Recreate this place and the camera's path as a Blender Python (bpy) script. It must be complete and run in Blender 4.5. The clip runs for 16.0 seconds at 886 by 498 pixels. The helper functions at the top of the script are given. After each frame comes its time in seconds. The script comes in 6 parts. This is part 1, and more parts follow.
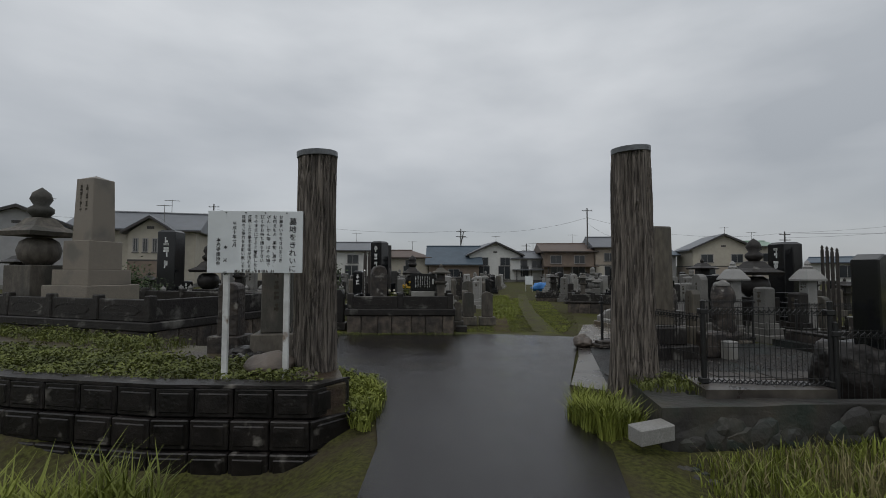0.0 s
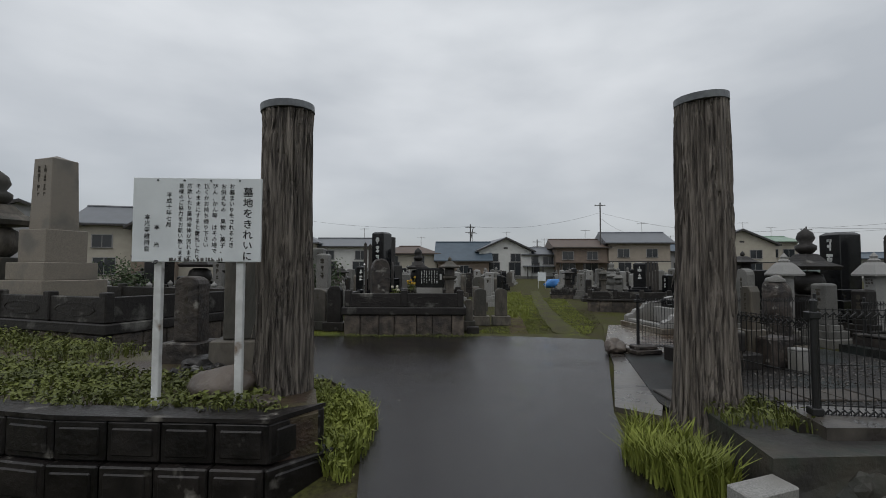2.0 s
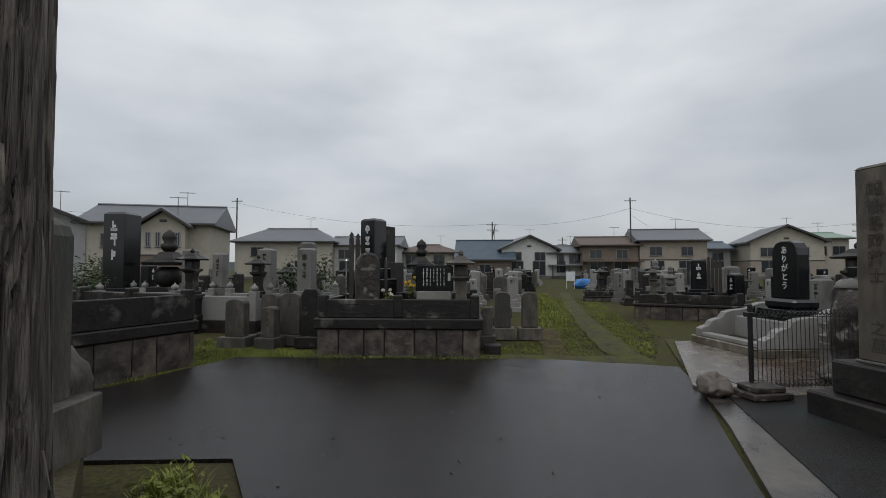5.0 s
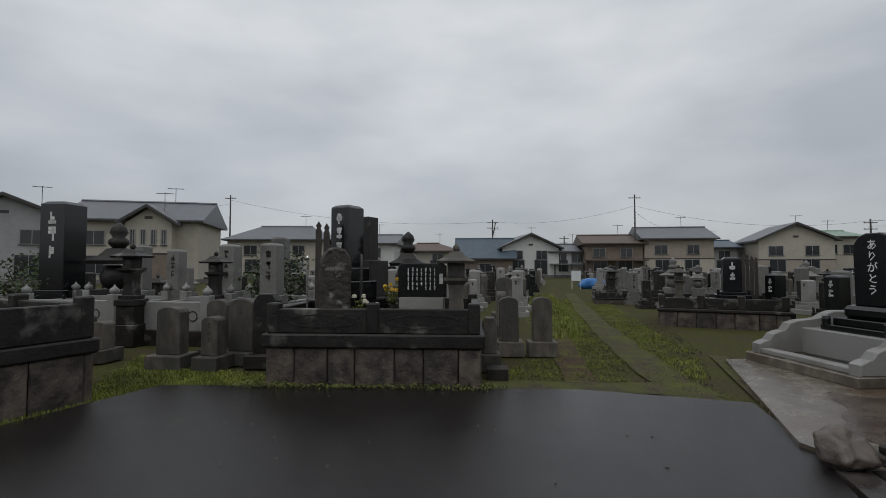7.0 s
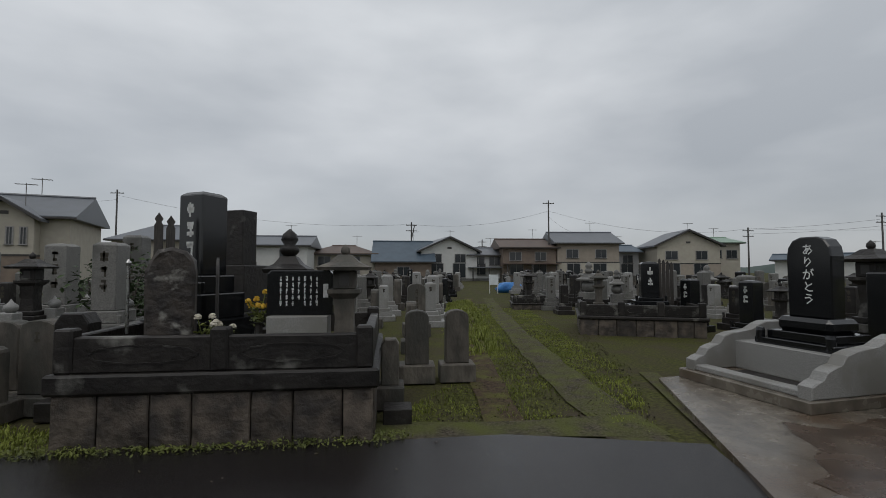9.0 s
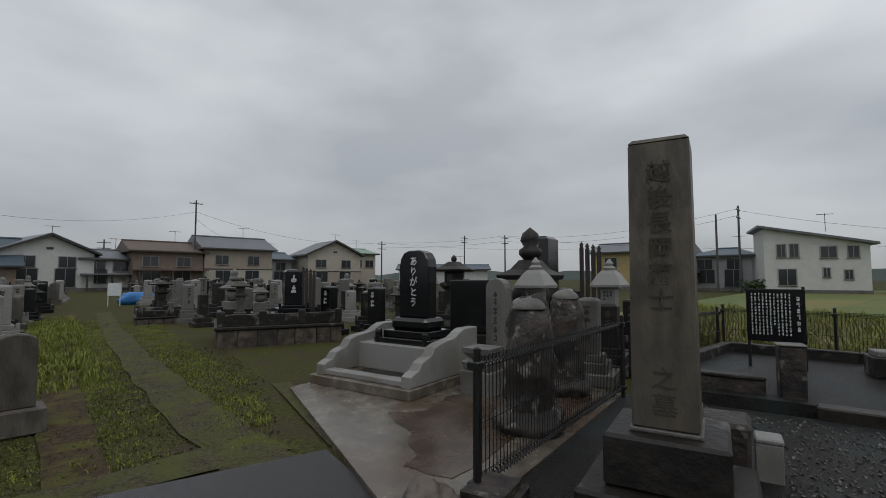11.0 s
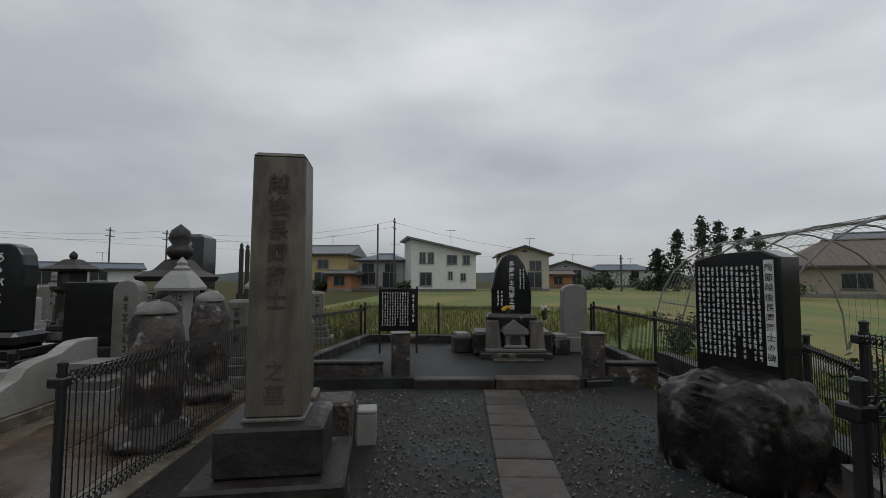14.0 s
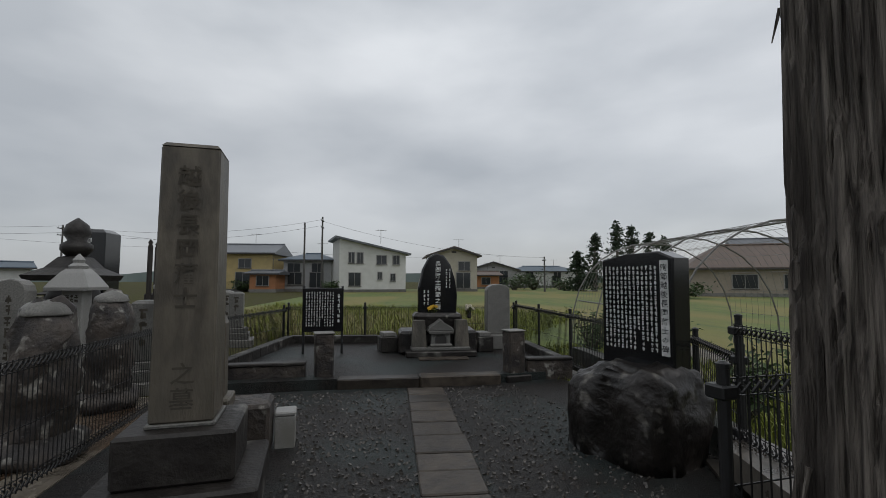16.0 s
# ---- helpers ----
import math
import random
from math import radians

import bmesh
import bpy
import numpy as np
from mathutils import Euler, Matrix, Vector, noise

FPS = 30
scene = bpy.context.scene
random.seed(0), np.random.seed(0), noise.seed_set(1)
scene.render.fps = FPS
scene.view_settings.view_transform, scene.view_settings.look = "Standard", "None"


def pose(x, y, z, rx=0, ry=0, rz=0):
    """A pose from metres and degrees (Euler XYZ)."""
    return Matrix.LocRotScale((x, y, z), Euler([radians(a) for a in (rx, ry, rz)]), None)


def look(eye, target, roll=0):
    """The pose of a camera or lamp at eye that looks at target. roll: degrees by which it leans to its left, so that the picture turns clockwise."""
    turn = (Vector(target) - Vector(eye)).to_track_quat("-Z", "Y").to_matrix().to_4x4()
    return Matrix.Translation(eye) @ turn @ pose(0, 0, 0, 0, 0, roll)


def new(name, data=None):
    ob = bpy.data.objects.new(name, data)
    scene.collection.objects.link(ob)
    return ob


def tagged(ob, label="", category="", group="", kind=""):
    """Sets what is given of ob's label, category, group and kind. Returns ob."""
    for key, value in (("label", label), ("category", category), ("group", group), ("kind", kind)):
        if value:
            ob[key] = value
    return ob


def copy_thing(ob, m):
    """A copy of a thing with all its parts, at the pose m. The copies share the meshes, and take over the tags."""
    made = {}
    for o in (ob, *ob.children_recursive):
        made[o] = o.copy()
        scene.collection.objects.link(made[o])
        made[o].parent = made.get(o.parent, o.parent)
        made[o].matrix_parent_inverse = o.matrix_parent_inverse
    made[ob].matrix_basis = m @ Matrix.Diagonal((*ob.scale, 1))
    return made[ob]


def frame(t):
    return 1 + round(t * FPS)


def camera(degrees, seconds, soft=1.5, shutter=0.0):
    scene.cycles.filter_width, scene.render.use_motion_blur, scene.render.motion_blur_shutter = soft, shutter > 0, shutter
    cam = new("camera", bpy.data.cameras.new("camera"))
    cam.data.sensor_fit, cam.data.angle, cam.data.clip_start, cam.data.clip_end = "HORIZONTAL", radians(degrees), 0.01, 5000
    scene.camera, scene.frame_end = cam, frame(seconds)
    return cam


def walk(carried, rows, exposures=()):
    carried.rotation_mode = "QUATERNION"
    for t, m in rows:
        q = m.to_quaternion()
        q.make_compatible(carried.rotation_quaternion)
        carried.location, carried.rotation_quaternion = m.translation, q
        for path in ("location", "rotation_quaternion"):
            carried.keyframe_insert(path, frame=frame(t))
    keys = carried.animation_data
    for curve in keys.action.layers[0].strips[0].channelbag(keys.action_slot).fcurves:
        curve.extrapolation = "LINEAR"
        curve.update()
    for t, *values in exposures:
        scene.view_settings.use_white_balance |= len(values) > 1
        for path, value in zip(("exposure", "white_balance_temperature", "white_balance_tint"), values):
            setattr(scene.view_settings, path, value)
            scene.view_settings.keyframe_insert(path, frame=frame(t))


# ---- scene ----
# ---- camera and its walk ----
cam = camera(87.4, 16.0, soft=0.85)
PATH = [
    (0, (0.319, -1.975, 1.524), (0.308, 0.023, 1.623), 0.09),
    (0.5, (0.324, -1.752, 1.495), (0.282, 0.245, 1.590), 0.11),
    (1, (0.375, -1.422, 1.508), (0.326, 0.575, 1.596), 0.11),
    (1.5, (0.353, -1.050, 1.475), (0.303, 0.947, 1.562), 0.09),
    (2, (0.317, -0.663, 1.462), (0.266, 1.335, 1.547), 0.11),
    (2.5, (0.349, -0.222, 1.468), (0.297, 1.776, 1.550), 0.06),
    (3, (0.311, 0.231, 1.455), (0.244, 2.228, 1.540), 0.06),
    (3.5, (0.334, 0.685, 1.428), (0.245, 2.682, 1.514), 0.01),
    (4, (0.407, 1.162, 1.435), (0.292, 3.157, 1.522), -0.02),
    (6.5, (0.496, 3.465, 1.390), (0.340, 5.457, 1.467), 0.03),
    (7, (0.474, 3.920, 1.426), (0.328, 5.913, 1.505), 0.02),
    (7.5, (0.513, 4.357, 1.444), (0.381, 6.351, 1.525), 0.02),
    (8, (0.527, 4.729, 1.459), (0.404, 6.724, 1.544), 0.03),
    (8.5, (0.573, 5.058, 1.473), (0.551, 7.056, 1.561), 0.03),
    (9, (0.719, 5.315, 1.479), (0.916, 7.303, 1.571), 0.00),
    (9.5, (0.883, 5.456, 1.487), (1.384, 7.390, 1.585), 0.06),
    (10, (1.002, 5.515, 1.489), (1.896, 7.302, 1.592), 0.17),
    (10.2, (1.020, 5.530, 1.488), (2.055, 7.238, 1.599), 0.17),
    (12.5, (1.164, 5.391, 1.486), (3.006, 6.161, 1.601), -0.06),
    (13, (1.127, 5.282, 1.481), (3.043, 5.840, 1.604), -0.06),
    (13.5, (1.076, 5.176, 1.491), (3.041, 5.523, 1.619), 0.01),
    (14, (1.035, 5.112, 1.491), (3.023, 5.294, 1.622), 0.07),
    (14.5, (1.001, 5.063, 1.487), (2.995, 5.142, 1.618), 0.16),
    (15, (0.992, 5.050, 1.479), (2.987, 5.036, 1.614), 0.16),
    (15.5, (0.991, 5.050, 1.478), (2.985, 4.976, 1.612), 0.15),
    (16, (0.992, 5.050, 1.473), (2.984, 4.933, 1.607), 0.13),
]
walk(cam, [(t, look(eye, aim, roll)) for t, eye, aim, roll in PATH],
     exposures=[(0, -0.10), (1.5, 0.02), (3, 0.16), (4, 0.18), (7, 0.0), (10, -0.06), (12.5, -0.14), (14.5, 0.0), (16, 0.02)])

# ---- sky, sun ----
world = bpy.data.worlds.new("world")
scene.world = world
world.use_nodes = True
wt = world.node_tree
wt.nodes.clear()
wout = wt.nodes.new("ShaderNodeOutputWorld")
wbg = wt.nodes.new("ShaderNodeBackground")
wco = wt.nodes.new("ShaderNodeTexCoord")
wmap = wt.nodes.new("ShaderNodeMapping")
wmap.inputs["Scale"].default_value = (1.0, 1.0, 2.6)
wn = wt.nodes.new("ShaderNodeTexNoise")
wn.inputs["Scale"].default_value = 2.3
wn.inputs["Detail"].default_value = 5.0
wn.inputs["Roughness"].default_value = 0.45
wramp = wt.nodes.new("ShaderNodeValToRGB")
wramp.color_ramp.elements[0].position = 0.32
wramp.color_ramp.elements[0].color = (0.40, 0.423, 0.452, 1)
wramp.color_ramp.elements[1].position = 0.68
wramp.color_ramp.elements[1].color = (0.615, 0.635, 0.66, 1)
wsep = wt.nodes.new("ShaderNodeSeparateXYZ")
wgr = wt.nodes.new("ShaderNodeValToRGB")      # overcast sky: duller toward the horizon
wgr.color_ramp.elements[0].position = 0.0
wgr.color_ramp.elements[0].color = (0.78, 0.78, 0.785, 1)
wgr.color_ramp.elements[1].position = 0.48
wgr.color_ramp.elements[1].color = (1.28, 1.275, 1.26, 1)
wmul = wt.nodes.new("ShaderNodeMix")
wmul.data_type, wmul.blend_type = "RGBA", "MULTIPLY"
wmul.inputs["Factor"].default_value = 1.0
wsky = wt.nodes.new("ShaderNodeTexSky")
wsky.sky_type, wsky.sun_disc = "NISHITA", False
wsky.sun_elevation, wsky.sun_rotation = radians(48), radians(150)
wmix = wt.nodes.new("ShaderNodeMix")
wmix.data_type, wmix.blend_type = "RGBA", "ADD"
wmix.inputs["Factor"].default_value = 0.012
L = wt.links.new
L(wco.outputs["Generated"], wmap.inputs["Vector"])
L(wmap.outputs["Vector"], wn.inputs["Vector"])
L(wn.outputs["Fac"], wramp.inputs["Fac"])
L(wco.outputs["Generated"], wsep.inputs["Vector"])
L(wsep.outputs["Z"], wgr.inputs["Fac"])
L(wramp.outputs["Color"], wmul.inputs["A"])
L(wgr.outputs["Color"], wmul.inputs["B"])
L(wmul.outputs["Result"], wmix.inputs["A"])
L(wsky.outputs["Color"], wmix.inputs["B"])
L(wmix.outputs["Result"], wbg.inputs["Color"])
L(wbg.outputs["Background"], wout.inputs["Surface"])
wbg.inputs["Strength"].default_value = 0.92
sun_data = bpy.data.lights.new("sun", "SUN")
sun_data.energy, sun_data.angle, sun_data.color = 0.5, radians(25), (1.0, 0.97, 0.93)
sun = new("sun", sun_data)
sun.matrix_world = look((0, 0, 30), (9, 16, 0))


# ---- materials ----
def mat(name, base, second=None, scale=6.0, rough=0.7, metal=0.0, bump=0.25, stain=None, stain_scale=1.2, stain_cut=0.55,
        stretch=(1, 1, 1), detail=8.0, vary=0.0, spec=0.5, bscale=None, stain_soft=0.09):
    """Two-scale procedural surface: grain between base and second, larger stains, fine relief."""
    m = bpy.data.materials.new(name)
    m.use_nodes = True
    nt = m.node_tree
    b = nt.nodes["Principled BSDF"]
    co = nt.nodes.new("ShaderNodeTexCoord")
    mp = nt.nodes.new("ShaderNodeMapping")
    mp.inputs["Scale"].default_value = stretch
    oi = nt.nodes.new("ShaderNodeObjectInfo")
    off = nt.nodes.new("ShaderNodeVectorMath")
    off.operation = "MULTIPLY_ADD"
    off.inputs[1].default_value = (7, 5, 3)
    nt.links.new(co.outputs["Object"], mp.inputs["Vector"])
    nt.links.new(oi.outputs["Random"], off.inputs[0])
    nt.links.new(mp.outputs["Vector"], off.inputs[2])
    vec = off.outputs["Vector"]
    n1 = nt.nodes.new("ShaderNodeTexNoise")
    n1.inputs["Scale"].default_value, n1.inputs["Detail"].default_value = scale, detail
    nt.links.new(vec, n1.inputs["Vector"])
    second = second or tuple(c * 0.7 for c in base)
    r1 = nt.nodes.new("ShaderNodeValToRGB")
    r1.color_ramp.elements[0].position, r1.color_ramp.elements[1].position = 0.36, 0.64
    r1.color_ramp.elements[0].color, r1.color_ramp.elements[1].color = (*second, 1), (*base, 1)
    nt.links.new(n1.outputs["Fac"], r1.inputs["Fac"])
    col = r1.outputs["Color"]
    if stain:
        n2 = nt.nodes.new("ShaderNodeTexNoise")
        n2.inputs["Scale"].default_value, n2.inputs["Detail"].default_value = stain_scale, 6.0
        nt.links.new(vec, n2.inputs["Vector"])
        r2 = nt.nodes.new("ShaderNodeValToRGB")
        r2.color_ramp.elements[0].position, r2.color_ramp.elements[1].position = stain_cut - stain_soft * 0.45, stain_cut + stain_soft
        nt.links.new(n2.outputs["Fac"], r2.inputs["Fac"])
        mx = nt.nodes.new("ShaderNodeMix")
        mx.data_type = "RGBA"
        mx.inputs["B"].default_value = (*stain, 1)
        nt.links.new(r2.outputs["Color"], mx.inputs["Factor"])
        nt.links.new(col, mx.inputs["A"])
        col = mx.outputs["Result"]
    if vary:
        hs = nt.nodes.new("ShaderNodeHueSaturation")
        mr = nt.nodes.new("ShaderNodeMapRange")
        mr.inputs["To Min"].default_value, mr.inputs["To Max"].default_value = 1 - vary, 1 + vary
        nt.links.new(oi.outputs["Random"], mr.inputs["Value"])
        nt.links.new(mr.outputs["Result"], hs.inputs["Value"])
        nt.links.new(col, hs.inputs["Color"])
        col = hs.outputs["Color"]
    nt.links.new(col, b.inputs["Base Color"])
    b.inputs["Metallic"].default_value, b.inputs["Specular IOR Level"].default_value = metal, spec
    rr = nt.nodes.new("ShaderNodeMapRange")
    rr.inputs["To Min"].default_value, rr.inputs["To Max"].default_value = max(0.03, rough - 0.12), min(1, rough + 0.12)
    nt.links.new(n1.outputs["Fac"], rr.inputs["Value"])
    nt.links.new(rr.outputs["Result"], b.inputs["Roughness"])
    if bump:
        n3 = nt.nodes.new("ShaderNodeTexNoise")
        n3.inputs["Scale"].default_value, n3.inputs["Detail"].default_value = bscale or scale * 3, 6.0
        nt.links.new(vec, n3.inputs["Vector"])
        bp = nt.nodes.new("ShaderNodeBump")
        bp.inputs["Strength"].default_value, bp.inputs["Distance"].default_value = bump, 0.02
        nt.links.new(n3.outputs["Fac"], bp.inputs["Height"])
        nt.links.new(bp.outputs["Normal"], b.inputs["Normal"])
    return m


def plain_glass(name, tint):
    m = bpy.data.materials.new(name)
    m.use_nodes = True
    b = m.node_tree.nodes["Principled BSDF"]
    b.inputs["Base Color"].default_value = (*tint, 1)
    b.inputs["Roughness"].default_value = 0.08
    return m


def asphalt_material():
    m = mat("wet_asphalt", (0.024, 0.0205, 0.021), (0.006, 0.0055, 0.0055), 46, 0.34, spec=0.36, bump=0.24, bscale=140)
    nt = m.node_tree
    b = nt.nodes["Principled BSDF"]
    co = nt.nodes.new("ShaderNodeTexCoord")
    n = nt.nodes.new("ShaderNodeTexNoise")
    n.inputs["Scale"].default_value, n.inputs["Detail"].default_value = 0.75, 4.0
    nt.links.new(co.outputs["Object"], n.inputs["Vector"])
    r = nt.nodes.new("ShaderNodeMapRange")
    r.inputs["From Min"].default_value, r.inputs["From Max"].default_value = 0.40, 0.62
    r.inputs["To Min"].default_value, r.inputs["To Max"].default_value = 0.05, 0.27
    nt.links.new(n.outputs["Fac"], r.inputs["Value"])
    nt.links.new(r.outputs["Result"], b.inputs["Roughness"])
    return m


M_ASPH = asphalt_material()
M_GRASS = mat("grass_soil", (0.088, 0.094, 0.026), (0.036, 0.036, 0.014), 22, 0.95, spec=0.08, bump=1.0, stain=(0.062, 0.050, 0.036), stain_scale=1.6, stain_cut=0.50, stain_soft=0.22, bscale=30)
M_GRAVEL = mat("gravel_soil", (0.115, 0.100, 0.076), (0.034, 0.027, 0.020), 38, 0.9, spec=0.1, bump=1.0, stain=(0.095, 0.105, 0.030), stain_scale=3.0, stain_cut=0.46, stain_soft=0.22, bscale=60)
M_MUD = mat("wet_earth", (0.062, 0.041, 0.029), (0.034, 0.022, 0.016), 14, 0.4, spec=0.4, bump=0.6, stain=(0.085, 0.078, 0.035), stain_scale=3.2, stain_cut=0.48, stain_soft=0.2)
M_RUT = mat("rut_soil", (0.095, 0.068, 0.046), (0.046, 0.032, 0.022), 24, 0.9, spec=0.1, bump=1.0, stain=(0.105, 0.105, 0.032), stain_scale=4.0, stain_cut=0.52, stain_soft=0.15)
M_PUDDLE = mat("muddy_water", (0.075, 0.048, 0.031), (0.045, 0.029, 0.019), 5, 0.26, bump=0.08, stain=(0.11, 0.085, 0.062), stain_scale=1.6, stain_cut=0.56, stain_soft=0.15)
M_FIELD = mat("rice_field", (0.115, 0.150, 0.030), (0.075, 0.105, 0.022), 0.8, 0.9, bump=0.6, stain=(0.17, 0.150, 0.042), stain_scale=0.06, stain_cut=0.50, stretch=(1, 3, 1))
M_BLADE = mat("grass_blade", (0.225, 0.255, 0.050), (0.115, 0.135, 0.026), 2.0, 0.6, spec=0.25, bump=0)
M_WEED = mat("weed_leaf", (0.150, 0.170, 0.040), (0.070, 0.082, 0.020), 3.0, 0.55, spec=0.3, bump=0)
M_DRY = mat("dry_grass", (0.22, 0.19, 0.08), (0.13, 0.12, 0.045), 3.0, 0.7, bump=0)
M_DARKST = mat("weathered_dark_stone", (0.023, 0.020, 0.0175), (0.011, 0.009, 0.008), 7, 0.5, spec=0.35, bump=0.5, stain=(0.15, 0.145, 0.13), stain_scale=3.0, stain_cut=0.63, vary=0.2)
M_BASEST = mat("rough_stone_block", (0.105, 0.085, 0.066), (0.028, 0.022, 0.018), 6, 0.6, bump=1.0, stain=(0.035, 0.03, 0.027), stain_scale=2.2, stain_cut=0.56, vary=0.3)
M_GREYST = mat("grey_granite", (0.18, 0.175, 0.16), (0.10, 0.097, 0.09), 60, 0.5, bump=0.2, stain=(0.09, 0.088, 0.08), stain_scale=1.8, stain_cut=0.56, vary=0.25)
M_WHITEST = mat("pale_granite", (0.30, 0.295, 0.28), (0.19, 0.187, 0.178), 90, 0.45, bump=0.12, stain=(0.19, 0.183, 0.165), stain_scale=1.5, stain_cut=0.56, vary=0.08)
M_BEIGEST = mat("beige_granite", (0.235, 0.205, 0.165), (0.15, 0.13, 0.105), 70, 0.5, bump=0.15, stain=(0.13, 0.118, 0.1), stain_scale=1.6, stain_cut=0.56)
M_BLACKST = mat("polished_black_granite", (0.012, 0.013, 0.014), (0.007, 0.007, 0.008), 120, 0.13, bump=0.0, vary=0.1)
M_OLDST = mat("old_mossy_stone", (0.115, 0.102, 0.083), (0.058, 0.050, 0.041), 9, 0.7, bump=0.7, stain=(0.05, 0.048, 0.04), stain_scale=2.2, stain_cut=0.5, stretch=(1, 1, 0.45), vary=0.25)
M_TALL = mat("tall_stele_stone", (0.122, 0.104, 0.077), (0.060, 0.050, 0.037), 11, 0.5, bump=0.4, stain=(0.075, 0.066, 0.052), stain_scale=1.3, stain_cut=0.47, stretch=(1, 1, 0.35))
M_LICHEN = mat("lichen_rock", (0.058, 0.046, 0.037), (0.014, 0.011, 0.010), 6, 0.6, bump=1.0, stain=(0.27, 0.26, 0.23), stain_scale=7.0, stain_cut=0.635, vary=0.15)
M_ROCK = mat("dark_wet_rock", (0.022, 0.018, 0.016), (0.008, 0.007, 0.006), 4, 0.36, spec=0.35, bump=1.0, stain=(0.13, 0.12, 0.105), stain_scale=7.0, stain_cut=0.65)
M_FIELDROCK = mat("brown_rock", (0.13, 0.105, 0.085), (0.07, 0.056, 0.046), 5, 0.45, bump=0.8)
M_CONC = mat("wet_concrete", (0.170, 0.148, 0.118), (0.10, 0.085, 0.067), 5, 0.25, bump=0.12, stain=(0.10, 0.07, 0.048), stain_scale=0.8, stain_cut=0.55, bscale=50)
M_CONCW = mat("old_concrete", (0.066, 0.056, 0.043), (0.022, 0.030, 0.024), 4, 0.6, bump=0.8, stain=(0.028, 0.026, 0.024), stain_scale=2.0, stain_cut=0.5)
M_BLOCK = mat("dark_concrete_block", (0.018, 0.015, 0.014), (0.008, 0.007, 0.007), 7, 0.42, spec=0.35, bump=0.5, stain=(0.15, 0.14, 0.125), stain_scale=5.0, stain_cut=0.66, vary=0.35)
M_PLAZA = mat("wet_exposed_gravel", (0.028, 0.0245, 0.022), (0.004, 0.0035, 0.0035), 30, 0.42, spec=0.2, bump=1.0, stain=(0.022, 0.028, 0.027), stain_scale=1.1, stain_cut=0.5, bscale=70)
M_PEBBLE = mat("wet_pebble", (0.075, 0.066, 0.057), (0.030, 0.026, 0.022), 30, 0.3, spec=0.5, bump=0.2)
M_FLAG = mat("wet_flagstone", (0.060, 0.049, 0.038), (0.026, 0.021, 0.017), 8, 0.42, spec=0.28, bump=0.35, vary=0.4)
M_IRON = mat("black_coated_steel", (0.012, 0.012, 0.013), (0.008, 0.008, 0.008), 40, 0.42, bump=0.0)
# The very dark second tone puts furrow shade into the bark colour.
M_BARK = mat("cedar_bark", (0.235, 0.205, 0.175), (0.034, 0.028, 0.024), 15, 0.85, bump=1.0, stain=(0.03, 0.024, 0.02), stain_scale=1.6, stain_cut=0.60, stretch=(3.0, 3.0, 0.14), bscale=42)
M_ZINC = mat("grey_metal_cap", (0.17, 0.18, 0.185), (0.11, 0.115, 0.12), 12, 0.45, metal=0.6, bump=0.05)
M_SIGN = mat("white_painted_board", (0.66, 0.69, 0.70), (0.58, 0.61, 0.62), 4, 0.5, bump=0.03)
M_POSTW = mat("flaking_white_paint", (0.62, 0.63, 0.62), (0.50, 0.50, 0.49), 10, 0.6, bump=0.2, stain=(0.17, 0.115, 0.075), stain_scale=6.0, stain_cut=0.63)
M_INK = mat("black_ink", (0.02, 0.02, 0.022), None, 20, 0.6, bump=0)
M_WHITEINK = mat("white_lettering", (0.70, 0.70, 0.68), None, 20, 0.7, bump=0)
# Flat strokes: the shade inside cut letters is put into this darker colour.
M_GROOVE = mat("groove_shade", (0.062, 0.053, 0.040), None, 20, 0.9, bump=0)
M_WOOD = mat("grey_wooden_tablet", (0.060, 0.052, 0.045), (0.028, 0.024, 0.021), 20, 0.8, bump=0.3, stretch=(4, 4, 0.4))
M_WALLW = mat("white_siding", (0.55, 0.55, 0.53), (0.50, 0.50, 0.48), 2, 0.8, bump=0.1)
M_WALLC = mat("cream_render", (0.41, 0.38, 0.315), (0.37, 0.34, 0.285), 2, 0.85, bump=0.1)
M_WALLB = mat("beige_siding", (0.33, 0.285, 0.235), (0.29, 0.25, 0.205), 2, 0.85, bump=0.1)
M_WALLBR = mat("brown_siding", (0.20, 0.155, 0.12), (0.16, 0.125, 0.10), 2, 0.8, bump=0.1)
M_WALLG = mat("grey_siding", (0.33, 0.33, 0.33), (0.29, 0.29, 0.29), 2, 0.8, bump=0.1)
M_WALLY = mat("yellow_render", (0.43, 0.335, 0.155), (0.38, 0.30, 0.14), 2, 0.85, bump=0.1)
M_WALLO = mat("orange_render", (0.38, 0.17, 0.08), (0.33, 0.15, 0.07), 2, 0.85, bump=0.1)
M_DARKCONC = mat("dark_wet_concrete", (0.11, 0.098, 0.083), (0.055, 0.048, 0.041), 5, 0.3, bump=0.2, stain=(0.035, 0.03, 0.027), stain_scale=1.5, stain_cut=0.52)
M_ROOFG = mat("grey_metal_roof", (0.135, 0.145, 0.16), (0.10, 0.108, 0.12), 1.2, 0.45, bump=0.1)
M_ROOFB = mat("blue_slate_roof", (0.075, 0.105, 0.135), (0.055, 0.08, 0.105), 1.2, 0.5, bump=0.1)
M_ROOFBR = mat("brown_tile_roof", (0.12, 0.085, 0.065), (0.085, 0.06, 0.048), 1.5, 0.6, bump=0.15)
M_ROOFGR = mat("green_metal_roof", (0.24, 0.34, 0.26), (0.20, 0.29, 0.22), 1.5, 0.5, bump=0.1)
M_TRIM = mat("dark_trim", (0.05, 0.045, 0.042), None, 5, 0.5, bump=0)
